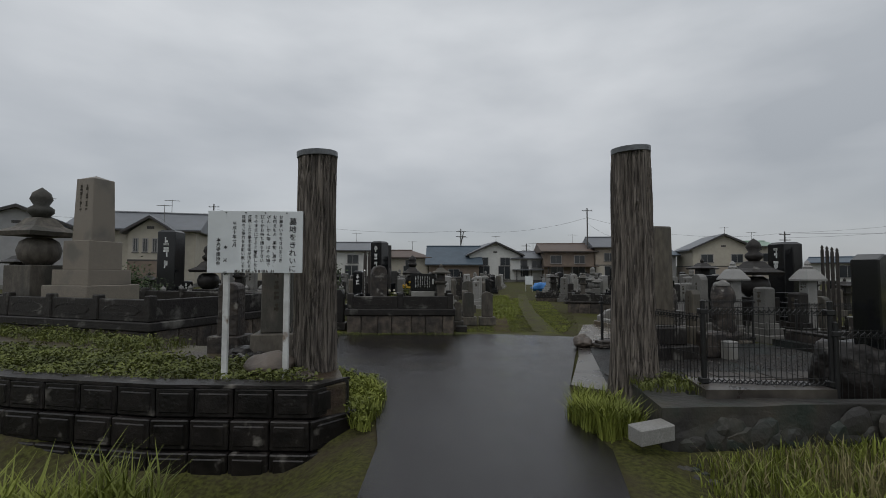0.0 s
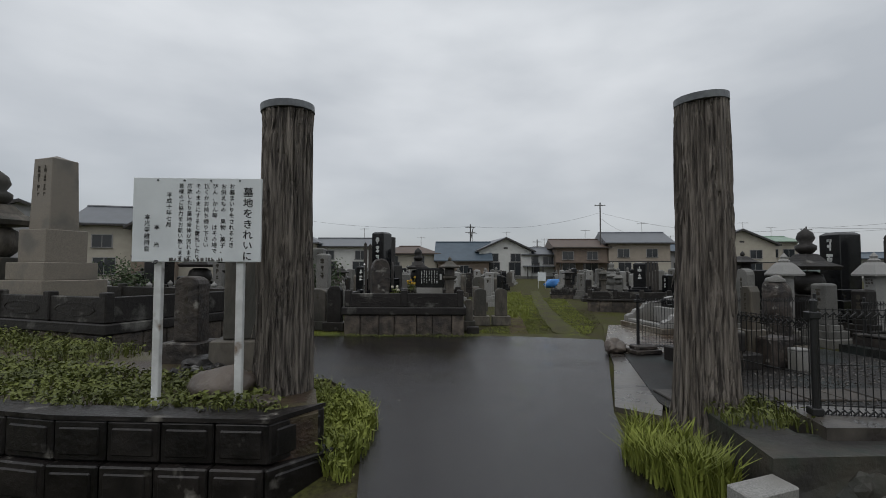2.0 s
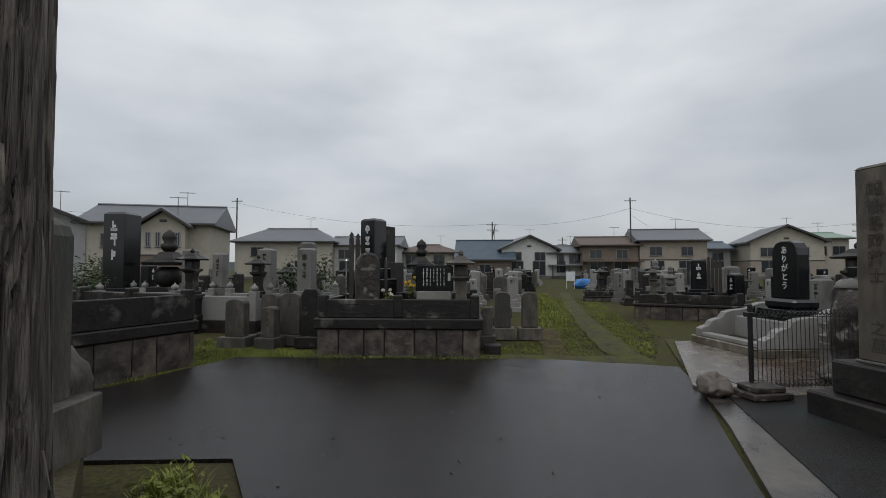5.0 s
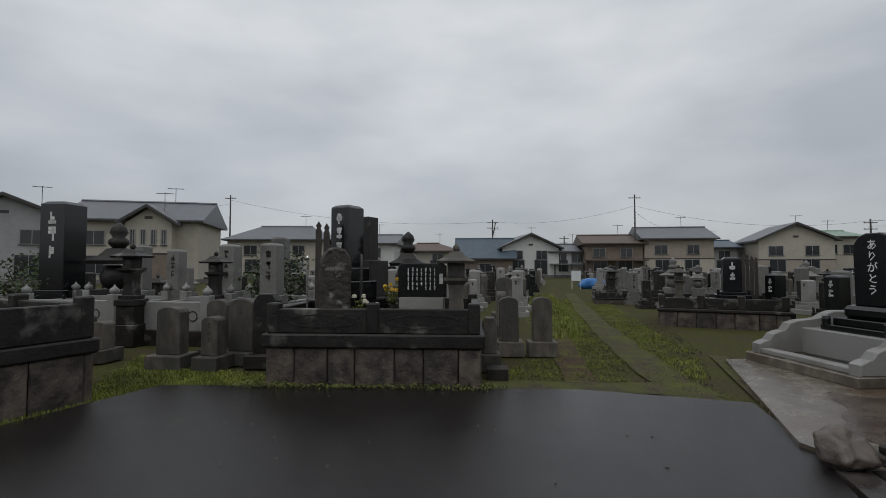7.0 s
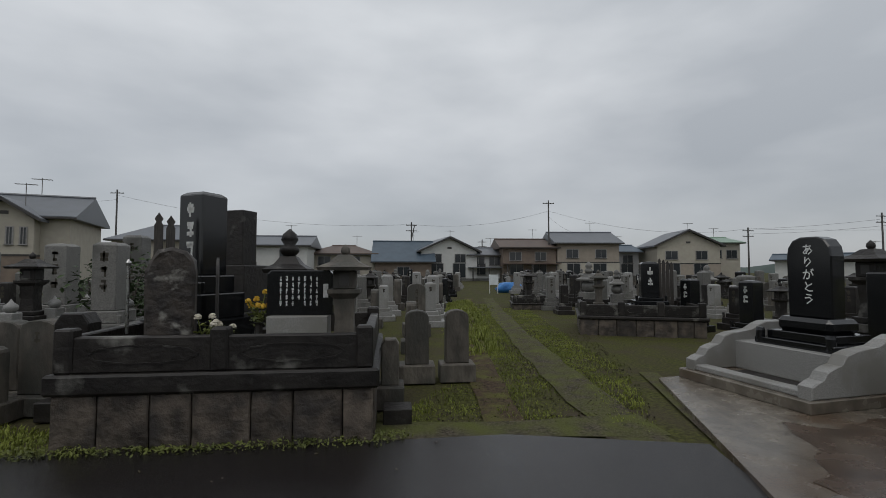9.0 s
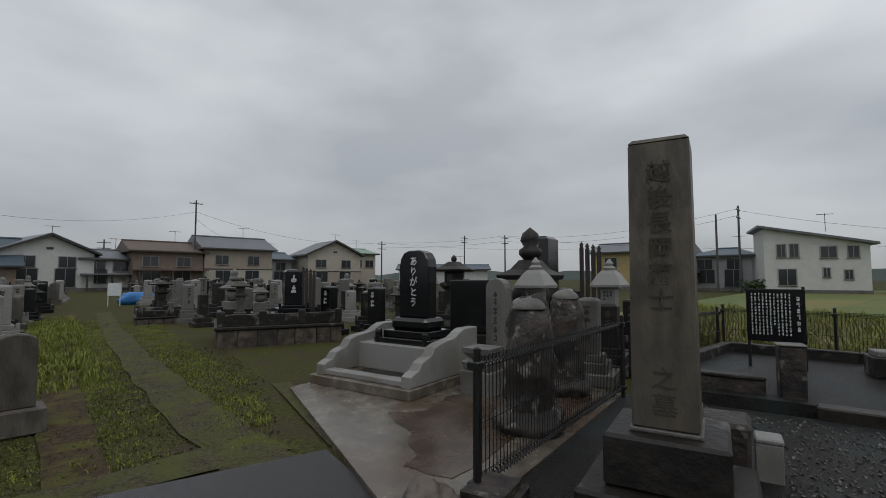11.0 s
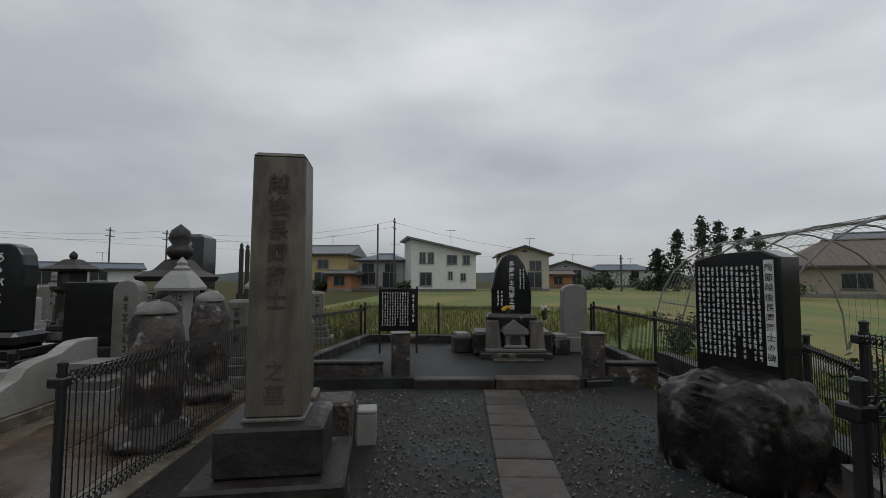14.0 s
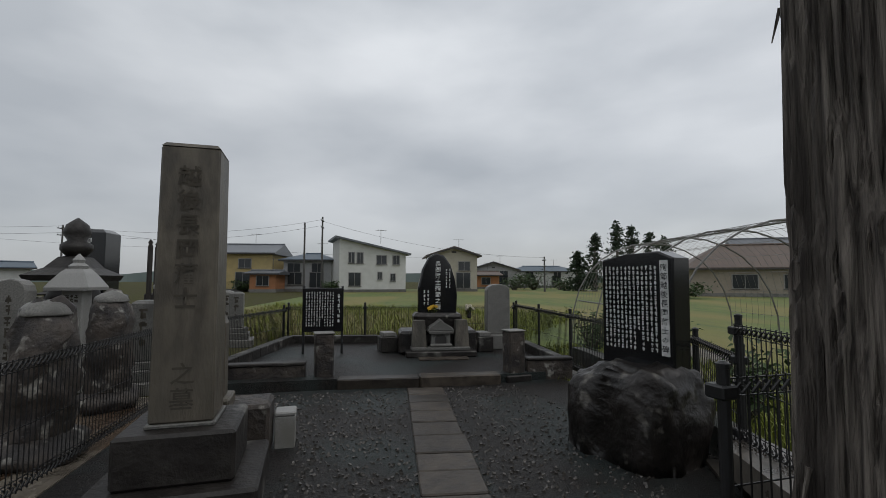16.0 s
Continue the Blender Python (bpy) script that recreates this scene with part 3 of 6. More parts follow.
# ---- gateposts ----
def gatepost(name, x, y, z0, z1, r0, r1, seed, label):
    t = thing(name, label, "gatepost", pose(x, y, z0))
    bm = bmesh.new()
    n, rows, h = 110, 60, z1 - z0
    rings = []
    for k in range(rows + 1):
        u = k / rows
        ring = []
        for i in range(n):
            a = 2 * math.pi * i / n
            flare = 0.34 * math.exp(-u * 8.5) * (1 + 0.35 * math.sin(a * 5 + seed))
            r = r0 + (r1 - r0) * u + r1 * flare
            c = Vector((math.cos(a), math.sin(a), 0))
            wig = 0.25 * noise.noise(Vector((c.x * 1.5, c.y * 1.5, u * h * 1.1 + seed)))
            f = noise.noise(Vector((math.cos(a + wig) * 11, math.sin(a + wig) * 11, u * h * 0.55 + seed)))
            f2 = noise.noise(Vector((c.x * 28, c.y * 28, u * h * 1.4 + seed * 2)))
            big = noise.noise(Vector((c.x * 1.6, c.y * 1.6, u * h * 0.9 + seed * 3)))
            r += -0.038 * (1 - min(1, abs(f) * 3.0)) + 0.009 * f2 + 0.022 * big
            ring.append(bm.verts.new((c.x * r, c.y * r, u * h)))
        rings.append(ring)
    for a, b in zip(rings, rings[1:]):
        for i in range(n):
            bm.faces.new((a[i], a[(i + 1) % n], b[(i + 1) % n], b[i]))
    bm.faces.new(rings[-1])
    part("trunk", bm, M_BARK, t)
    cap = lathe(bmesh.new(), [(r1 + 0.004, -0.055), (r1 + 0.012, -0.05), (r1 + 0.012, 0.01), (r1 * 0.5, 0.03), (0.01, 0.036)], 40, pose(0, 0, h, 2, -3))
    part("cap", cap, M_ZINC, t, "grey sheet-metal rain cap", smooth=False)
    strip = bmesh.new()
    rnd = random.Random(seed)
    for _ in range(9):
        a, z = rnd.uniform(0, 6.28), rnd.uniform(0.2, 0.95) * h
        r = r0 + (r1 - r0) * z / h + 0.004
        rod(strip, (r * math.cos(a), r * math.sin(a), z), ((r + 0.03) * math.cos(a), (r + 0.03) * math.sin(a), z - 0.13), 0.007, 4, 0.002)
    part("loose_bark", strip, M_BARK, t)
    return t


gatepost("gatepost", -1.21, 3.48, 0.05, 2.93, 0.255, 0.225, 2, "weathered cedar trunk gatepost with grey metal cap")
gatepost("gatepost", 2.51, 3.47, 0.0, 2.98, 0.26, 0.21, 9, "weathered cedar trunk gatepost leaning beside a concrete wall")

# ---- raised bed with block wall ----
BED = [(-0.70, 2.80), (-0.95, 2.60), (-2.5, 2.66), (-4.2, 2.96), (-6.5, 3.75), (-9.0, 4.8), (-10.5, 8.0), (-9.3, 8.1), (-4.95, 5.95), (-3.6, 5.2), (-2.0, 4.9), (-1.35, 4.1), (-0.92, 3.45)]
tagged(part("raised_bed", rough_up(slab(bmesh.new(), BED, -0.4, 0.385), 0.02, 1.2), M_MUD), "raised earth bed behind a block wall", "planting bed", kind="structure")


def block_course(line, z_top, h, w, parent, shift):
    """Faced blocks laid along a line in plan."""
    me_bm = boxed(-w / 2 + 0.006, 0.0, 0.006, w / 2 - 0.006, 0.16, h - 0.006, bevel=0.012)
    box(me_bm, -w / 2 + 0.05, -0.014, 0.05, w / 2 - 0.05, 0.02, h - 0.05, bevel=0.010)
    me_bm.normal_update()
    me = bpy.data.meshes.new("block")
    me_bm.to_mesh(me)
    me_bm.free()
    me.materials.append(M_BLOCK)
    s, acc = shift, 0.0
    for (x0, y0), (x1, y1) in zip(line, line[1:]):
        d = Vector((x1 - x0, y1 - y0))
        ln = d.length
        d.normalize()
        n = max(1, round(ln / w))
        for i in range(n):
            c = Vector((x0, y0)) + d * ln * (i + 0.5 + (shift if n > 1 else 0)) / n
            ob = new("block", me)
            ob.parent = parent
            ob.matrix_world = pose(c.x, c.y, z_top - h, 0, 0, math.degrees(math.atan2(-d.y, -d.x))) @ Matrix.Diagonal((ln / n / w, 1, 1, 1))


def clods(bm, poly, n, z, size, rnd):
    """Loose crumbs and small stones strewn over a plan outline."""
    xs, ys = [p[0] for p in poly], [p[1] for p in poly]
    made = 0
    while made < n:
        x, y = rnd.uniform(min(xs), max(xs)), rnd.uniform(min(ys), max(ys))
        if not inside(x, y, poly):
            continue
        made += 1
        s = size * rnd.uniform(0.35, 1.2)
        m = Matrix.Translation((x, y, z + s * 0.25)) @ Euler((rnd.random() * 3, rnd.random() * 3, rnd.random() * 6)).to_matrix().to_4x4()
        box(bm, -s / 2, -s * 0.4, -s * 0.3, s / 2, s * 0.4, s * 0.3, taper=s * 0.12, m=m)
    return bm


tagged(part("lane_gravel", clods(bmesh.new(), [(1.0, 10.0), (3.2, 9.5), (4.3, 12.2), (5.2, 16), (3.4, 17), (2.2, 12), (1.2, 11)], 2600, -0.02, 0.022, random.Random(31)), M_GRAVEL),
       "loose grey gravel pressed into the lane", "gravel", kind="stuff")


# ---- fences ----
def mesh_fence(p0, p1, z0, h, label, posts=2, lift=0.06):
    """Black welded-wire fence with looped top and bottom edges, from p0 to p1 in plan."""
    a, b = Vector((*p0, z0)), Vector((*p1, z0))
    d = (b - a)
    ln = d.length
    t = thing("mesh_fence", label, "fence", pose(a.x, a.y, a.z, 0, 0, math.degrees(math.atan2(d.y, d.x))), group="black mesh fences")
    bm = bmesh.new()
    n = max(2, int(ln / 0.05))
    for i in range(n + 1):
        x = ln * i / n
        rod(bm, (x, 0, lift), (x, 0, h - 0.03), 0.0027, 4)
    for z in (lift + 0.02, lift + 0.09, h * 0.5, h - 0.11, h - 0.04):
        rod(bm, (0, 0.004, z), (ln, 0.004, z), 0.003, 4)
    part("wire_panel", bm, M_IRON, t)
    for z in (lift + 0.045, h - 0.075):
        loop = bmesh.new()
        for i in range(n):
            x = ln * (i + 0.5) / n
            rod(loop, (x - 0.022, -0.018, z - 0.02), (x + 0.022, -0.018, z + 0.02), 0.0045, 4)
            rod(loop, (x + 0.022, 0.018, z - 0.02), (x - 0.022, 0.018, z + 0.02), 0.0045, 4)
        part("looped_edge", loop, M_IRON, t)
    for k in range(posts):
        x = ln * k / max(1, posts - 1)
        post = part("post", lathe(bmesh.new(), [(0.024, -0.02), (0.024, h + 0.01), (0.027, h + 0.012), (0.027, h + 0.03), (0.01, h + 0.04)], 12, pose(x, -0.03, 0)), M_IRON, t)
        for z in (lift + 0.05, h - 0.08):
            part("clamp", boxed(x - 0.04, -0.062, z - 0.028, x + 0.04, 0.03, z + 0.028, bevel=0.008), M_IRON, post)
    return t


# ---- gravestone kit ----
def base_steps(bm, steps):
    for w, d, z0, z1 in steps:
        box(bm, -w / 2, -d / 2, z0, w / 2, d / 2, z1, bevel=0.012)
    return bm


def step_parts(name, steps, material, parent):
    """Each stone of a stepped base by itself."""
    for w, d, z0, z1 in steps:
        part(name, boxed(-w / 2, -d / 2, z0, w / 2, d / 2, z1, bevel=0.012), material, parent)


def pillar_grave(m, w=0.30, h=0.75, material=M_GREYST, label="grey granite family gravestone on stepped plinth", letters=True, seed=0, group="", base=0.42):
    t = thing("gravestone", label, "gravestone", m, group)
    step_parts("plinth", [(w * 2.5, w * 2.3, 0, base * 0.4), (w * 1.85, w * 1.75, base * 0.4, base * 0.75), (w * 1.35, w * 1.35, base * 0.75, base)], material, t)
    st = bmesh.new()
    box(st, -w / 2, -w / 2, base, w / 2, w / 2, base + h, bevel=0.015)
    lathe(st, [(w / 2 * 0.94, base + h - 0.002), (w / 2 * 0.7, base + h + w * 0.09), (0.01, base + h + w * 0.12)], square=True)
    stone = part("shaft", st, material, t)
    if letters:
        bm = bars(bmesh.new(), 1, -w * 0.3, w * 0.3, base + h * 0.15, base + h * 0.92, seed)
        ob = part("inscription", bm, M_WHITEINK if material is M_BLACKST else M_GROOVE, stone)
        ob.location = (0, -w / 2 - 0.001, 0)
    part("vase", lathe(bmesh.new(), [(0.03, base * 0.75), (0.035, base * 0.75 + 0.12), (0.028, base * 0.75 + 0.13)], 8, pose(-w * 0.8, -w * 0.75, 0)), material, t)
    part("vase", lathe(bmesh.new(), [(0.03, base * 0.75), (0.035, base * 0.75 + 0.12), (0.028, base * 0.75 + 0.13)], 8, pose(w * 0.8, -w * 0.75, 0)), material, t)
    return t


def stone_lantern(m, h=1.2, material=M_DARKST, label="weathered stone lantern with a flared roof", group=""):
    t = thing("stone_lantern", label, "stone lantern", m, group)
    k = h / 1.2
    step_parts("base", [(0.42 * k, 0.42 * k, 0, 0.12 * k), (0.32 * k, 0.32 * k, 0.12 * k, 0.2 * k)], material, t)
    part("column", lathe(bmesh.new(), [(0.11 * k, 0.2 * k), (0.095 * k, 0.4 * k), (0.11 * k, 0.62 * k), (0.17 * k, 0.68 * k), (0.17 * k, 0.72 * k)], square=True), material, t)
    part("fire_box", base_steps(bmesh.new(), [(0.24 * k, 0.24 * k, 0.72 * k, 0.92 * k)]), material, t)
    # Dark plates on the solid fire box paint the shade of its openings.
    w = bmesh.new()
    for s in (-1, 1):
        box(w, -0.05 * k, s * 0.121 * k - 0.003, 0.76 * k, 0.05 * k, s * 0.121 * k + 0.003, 0.88 * k)
    part("opening", w, M_TRIM, t)
    part("roof", lathe(bmesh.new(), [(0.25 * k, 0.92 * k), (0.27 * k, 0.955 * k), (0.15 * k, 1.01 * k), (0.08 * k, 1.08 * k), (0.05 * k, 1.09 * k)], square=True), material, t)
    part("finial", lathe(bmesh.new(), [(0.03 * k, 1.08 * k), (0.05 * k, 1.12 * k), (0.045 * k, 1.16 * k), (0.008 * k, 1.2 * k)], 10), material, t, smooth=True)
    return t


def stupa(m, h=1.5, material=M_DARKST, label="five-ring stone stupa with an onion finial", group=""):
    t = thing("stone_stupa", label, "stone stupa", m, group)
    k = h / 1.5
    step_parts("base", [(0.62 * k, 0.62 * k, 0, 0.18 * k), (0.46 * k, 0.46 * k, 0.18 * k, 0.55 * k)], material, t)
    part("sphere", lathe(bmesh.new(), [(0.12 * k, 0.55 * k), (0.2 * k, 0.63 * k), (0.22 * k, 0.73 * k), (0.19 * k, 0.83 * k), (0.12 * k, 0.88 * k)], 20), material, t, smooth=True)
    part("roof", lathe(bmesh.new(), [(0.27 * k, 0.9 * k), (0.29 * k, 0.95 * k), (0.17 * k, 1.02 * k), (0.1 * k, 1.12 * k), (0.07 * k, 1.13 * k)], square=True), material, t)
    part("finial", lathe(bmesh.new(), [(0.07 * k, 1.12 * k), (0.13 * k, 1.19 * k), (0.13 * k, 1.24 * k), (0.075 * k, 1.28 * k), (0.115 * k, 1.35 * k), (0.09 * k, 1.43 * k), (0.01, 1.5 * k)], 18), material, t, smooth=True)
    return t


def stele(m, w=0.3, d=0.18, h=0.9, base=0.22, material=M_OLDST, label="old weathered upright gravestone", rounded=True, group="", seed=0, inscribed=True):
    t = thing("gravestone", label, "gravestone", m, group)
    part("plinth", rough_up(base_steps(bmesh.new(), [(w * 1.5, d * 2.0, 0, base)]), 0.012, 6, seed), material, t)
    pts = [(-w / 2, base), (w / 2, base), (w / 2 * 0.98, base + h * 0.88)]
    if rounded:
        pts += [(w / 2 * math.cos(a) * 0.98, base + h * 0.88 + h * 0.12 * math.sin(a)) for a in (0.5, 1.0, 1.57, 2.14, 2.64)]
    else:
        pts += [(w * 0.3, base + h), (-w * 0.3, base + h)]
    pts += [(-w / 2 * 0.98, base + h * 0.88)]
    stone = part("slab", prism(bmesh.new(), pts, -d / 2, d / 2, 0.012), material, t)
    if inscribed:
        ob = part("inscription", bars(bmesh.new(), 1, -w * 0.18, w * 0.18, base + h * 0.2, base + h * 0.85, seed), M_GROOVE, stone)
        ob.location = (0, -d / 2 - 0.001, 0)
    return t


def stone_plinth(parent, w, d, z0, z1, rows, seed, material=M_BASEST):
    """A plinth faced with separate rough blocks, on all four sides."""
    part("core", boxed(-w / 2 + 0.05, -d / 2 + 0.05, z0, w / 2 - 0.05, d / 2 - 0.05, z1 - 0.002), M_DARKST, parent)
    rnd = random.Random(seed)
    hh = (z1 - z0) / rows
    for r in range(rows):
        for side in range(4):
            ln = w if side % 2 == 0 else d - 0.16
            x = -ln / 2
            while x < ln / 2 - 0.02:
                bw = min(rnd.uniform(0.30, 0.52), ln / 2 - x)
                if ln / 2 - x - bw < 0.15:
                    bw = ln / 2 - x
                bm = bmesh.new()
                box(bm, x + 0.005, 0.0, z0 + r * hh + 0.005, x + bw - 0.005, 0.08, z0 + (r + 1) * hh - 0.005, bevel=0.012)
                bmesh.ops.subdivide_edges(bm, edges=[e for e in bm.edges if e.calc_length() > 0.12], cuts=2, use_grid_fill=True)
                for v in bm.verts:
                    if v.co.y < 0.02:
                        v.co.y -= 0.022 * abs(noise.noise(v.co * 9 + Vector((seed, side, 0)))) + 0.006
                off = {0: pose(0, -d / 2, 0), 1: pose(w / 2, 0, 0, 0, 0, 90), 2: pose(0, d / 2, 0, 0, 0, 180), 3: pose(-w / 2, 0, 0, 0, 0, -90)}[side]
                bmesh.ops.transform(bm, matrix=off, verts=bm.verts)
                part("stone_block", bm, material, parent)
                x += bw


def low_wall_plot(name, label, m, w, d, z_base, z_ledge, z_wall, seed, gap=True, material=M_DARKST, base_material=M_BASEST, rows=2, panels=2):
    """A family plot: rough stone plinth, projecting ledge, carved wall panels between posts."""
    t = thing(name, label, "grave plot", m)
    stone_plinth(t, w, d, -0.05, z_base, rows, seed, base_material)
    part("ledge", rough_up(boxed(-w / 2 - 0.05, -d / 2 - 0.05, z_base, w / 2 + 0.05, d / 2 + 0.05, z_ledge, bevel=0.02), 0.01, 5), material, t)
    step = (w - 0.16) / panels
    for s in (-1, 1):
        for i in range(panels):
            x = -w / 2 + 0.08 + i * step
            p = part("wall_panel", boxed(x + 0.06, s * (d / 2 - 0.06) - 0.05, z_ledge, x + step - 0.06, s * (d / 2 - 0.06) + 0.05, z_wall, bevel=0.012), material, t)
            r = bmesh.new()
            cx = x + step / 2
            yy = s * (d / 2 - 0.06) + s * 0.052
            zc, hw, hh = (z_ledge + z_wall) / 2, step * 0.36, (z_wall - z_ledge) * 0.26
            for k in range(10):
                a0, a1 = k / 10 * 2 * math.pi, (k + 1) / 10 * 2 * math.pi
                rod(r, (cx + hw * math.cos(a0), yy, zc + hh * math.sin(a0)), (cx + hw * math.cos(a1), yy, zc + hh * math.sin(a1)), 0.007, 4)
            part("carved_oval", r, material, p)
        for i in range(panels + 1):
            x = -w / 2 + 0.08 + i * step
            part("wall_post", boxed(x - 0.075, s * (d / 2 - 0.06) - 0.075, z_ledge, x + 0.075, s * (d / 2 - 0.06) + 0.075, z_wall + 0.07, bevel=0.018), material, t)
    for s in (-1, 1):
        part("side_wall", boxed(s * (w / 2 - 0.06) - 0.05, -d / 2 + 0.02, z_ledge, s * (w / 2 - 0.06) + 0.05, d / 2 - 0.02, z_wall - 0.004, bevel=0.012), material, t)
    part("gravel_bed", boxed(-w / 2 + 0.1, -d / 2 + 0.1, z_ledge - 0.02, w / 2 - 0.1, d / 2 - 0.1, z_ledge + 0.06), M_GRAVEL, t)
    return t


def flowers(m, seed, petal, label, n=5, h=0.4, group=""):
    t = thing("flower_bunch", label, "flowers", m, group)
    rnd = random.Random(seed)
    part("vase", lathe(bmesh.new(), [(0.035, 0), (0.045, 0.03), (0.035, 0.12), (0.045, 0.15)], 10), M_DARKST, t)
    st, hd, lf = bmesh.new(), bmesh.new(), bmesh.new()
    for _ in range(n):
        x, y, z = rnd.uniform(-0.11, 0.11), rnd.uniform(-0.07, 0.07), h * rnd.uniform(0.65, 1.0)
        rod(st, (0, 0, 0.12), (x, y, z), 0.004, 4)
        for _ in range(16):
            a, b = rnd.uniform(0, 6.28), rnd.uniform(-0.4, 1.4)
            c = Vector((x, y, z))
            tip = c + Vector((math.cos(a) * math.cos(b), math.sin(a) * math.cos(b), math.sin(b))) * 0.032
            rod(hd, c, tip, 0.006, 4, 0.009)
        leaves(lf, x * 0.6, y * 0.6, z * 0.4, 9, 0.05, z * 0.5, rnd, 0.03)
    part("stem", st, M_WEED, t), part("petals", hd, petal, t), part("leaves", lf, M_WEED, t)
    return t


# ---- notice board at the gate ----
def notice_board():
    t = thing("notice_board", "white painted notice board on two flaking white posts", "notice board", pose(-1.67, 2.86, -0.05, 0, 0, 4))
    board = part("board", boxed(-0.485, -0.012, 1.56, 0.485, 0.012, 2.21, bevel=0.004), M_SIGN, t)
    for x in (-0.30, 0.32):
        part("post", boxed(x - 0.028, 0.012, 0.36, x + 0.028, 0.062, 2.14, bevel=0.005), M_POSTW, t, "white post with flaking paint")
    cols = [("墓地をきれいに", 0.385, 2.145, 0.078), ("お墓まいりをされるとき", 0.262, 2.17, 0.043), ("お供えもの（果物、菓子、", 0.198, 2.17, 0.043), ("びん、かん等）はその場で", 0.134, 2.17, 0.043),
            ("頂くかお持ち帰り下さい", 0.070, 2.17, 0.043), ("そのままにすると散乱したり", 0.006, 2.17, 0.043), ("腐敗したり墓地全体が汚れます", -0.058, 2.17, 0.0405),
            ("皆様のご協力をお願い致します", -0.122, 2.17, 0.0405), ("平成十年七月", -0.212, 2.10, 0.043), ("本光寺", -0.300, 1.93, 0.043), ("本光寺維持会", -0.372, 1.93, 0.046)]
    for text, x, z, s in cols:
        pitch = 0.135 if text == "本光寺" else None
        ob = part("lettering", column(bmesh.new(), text, x, z, s, pitch), M_INK, board)
        ob.location = (0, -0.0145, 0)
    dirt = bmesh.new()
    rnd = random.Random(5)
    for i in range(60):
        x, hgt = rnd.uniform(-0.2, 0.2), rnd.uniform(0.004, 0.03)
        box(dirt, x - 0.004, -0.0015, 1.565, x + 0.004, 0.0, 1.565 + hgt)
    part("grime", dirt, M_GREYST, board).location = (0, -0.0125, 0)
    for x in (-0.30, -0.1, 0.1, 0.32):
        part("bolt", lathe(bmesh.new(), [(0.008, 0), (0.008, 0.006), (0.003, 0.009)], 8, pose(x, -0.012, 2.19, 90)), M_ZINC, board)


notice_board()

# things on the raised bed
stele(pose(-1.98, 4.42, 0.36, 0, 0, 8), 0.40, 0.26, 1.02, 0.34, M_OLDST, "tall mossy old gravestone behind the notice board", seed=3)
ob = tagged(part("round_stone", standing_rock(0.42, 0.36, 0.62, 7, 0.12), M_OLDST, smooth=True), "rounded old stone beside the gatepost", "stone")
ob.matrix_world = pose(-2.02, 4.62, 0.36)
stele(pose(-2.75, 4.7, 0.36, 0, 0, -5), 0.30, 0.22, 0.75, 0.26, M_LICHEN, "lichen-spotted old gravestone in the weeds", seed=4)
for x, y, w, d, h, s, lab in ((-1.62, 3.25, 0.52, 0.42, 0.26, 11, "flat brown boulder beside the gatepost"), (-1.2, 2.98, 0.30, 0.22, 0.10, 14, "flat dark stone at the gatepost"),
                              (-2.35, 4.15, 0.34, 0.30, 0.18, 18, "dark stone among the weeds"), (-2.15, 3.95, 0.22, 0.2, 0.12, 19, "small dark stone among the weeds")):
    ob = tagged(part("boulder", boulder(w, d, h, s), M_FIELDROCK if s < 15 else M_ROCK), lab, "rock")
    ob.matrix_world = pose(x, y, 0.37)
peb = thing("pebble_heap", "heap of wet dark pebbles in the weeds", "pebbles", pose(-2.2, 3.9, 0.38))
rnd = random.Random(3)
for i in range(26):
    s = rnd.uniform(0.05, 0.09)
    part("pebble", boulder(s * 1.4, s, s * 0.7, i, 1), M_ROCK if i % 3 else M_GREYST, peb).location = (rnd.uniform(-0.2, 0.2), rnd.uniform(-0.15, 0.15), rnd.uniform(0, 0.09))

# large family plot with the pale obelisk
plot = low_wall_plot("family_plot", "large dark stone family plot on a rough block plinth", pose(-6.64, 8.13, 0.0, 0, 0, -18.8), 5.2, 3.0, 0.50, 0.66, 1.04, 41, panels=4, rows=1)
ob = thing("obelisk", "pale granite obelisk on a stepped base", "monument", pose(-6.95, 7.55, 0.70, 0, 0, -16.8))
step_parts("plinth", [(1.25, 1.1, 0, 0.55), (1.0, 0.9, 0.55, 0.86), (0.72, 0.7, 0.86, 1.44)], M_BEIGEST, ob)
sh = part("shaft", lathe(boxed(-0.27, -0.25, 1.44, 0.27, 0.25, 2.72, bevel=0.012, taper=0.03), [(0.195, 2.72), (0.01, 2.80)], square=True), M_BEIGEST, ob)
part("inscription", bars(bmesh.new(), 2, -0.16, 0.16, 1.7, 2.6, 5, wide=0.4), M_GROOVE, sh).location = (0, -0.234, 0)
stupa(pose(-8.25, 7.75, 0.70, 0, 0, -16.8), 2.6, M_OLDST, "tall weathered stone stupa with an onion finial")
stone_lantern(pose(-9.17, 8.31, 0.70, 0, 0, -16.8), 1.3, M_DARKST)

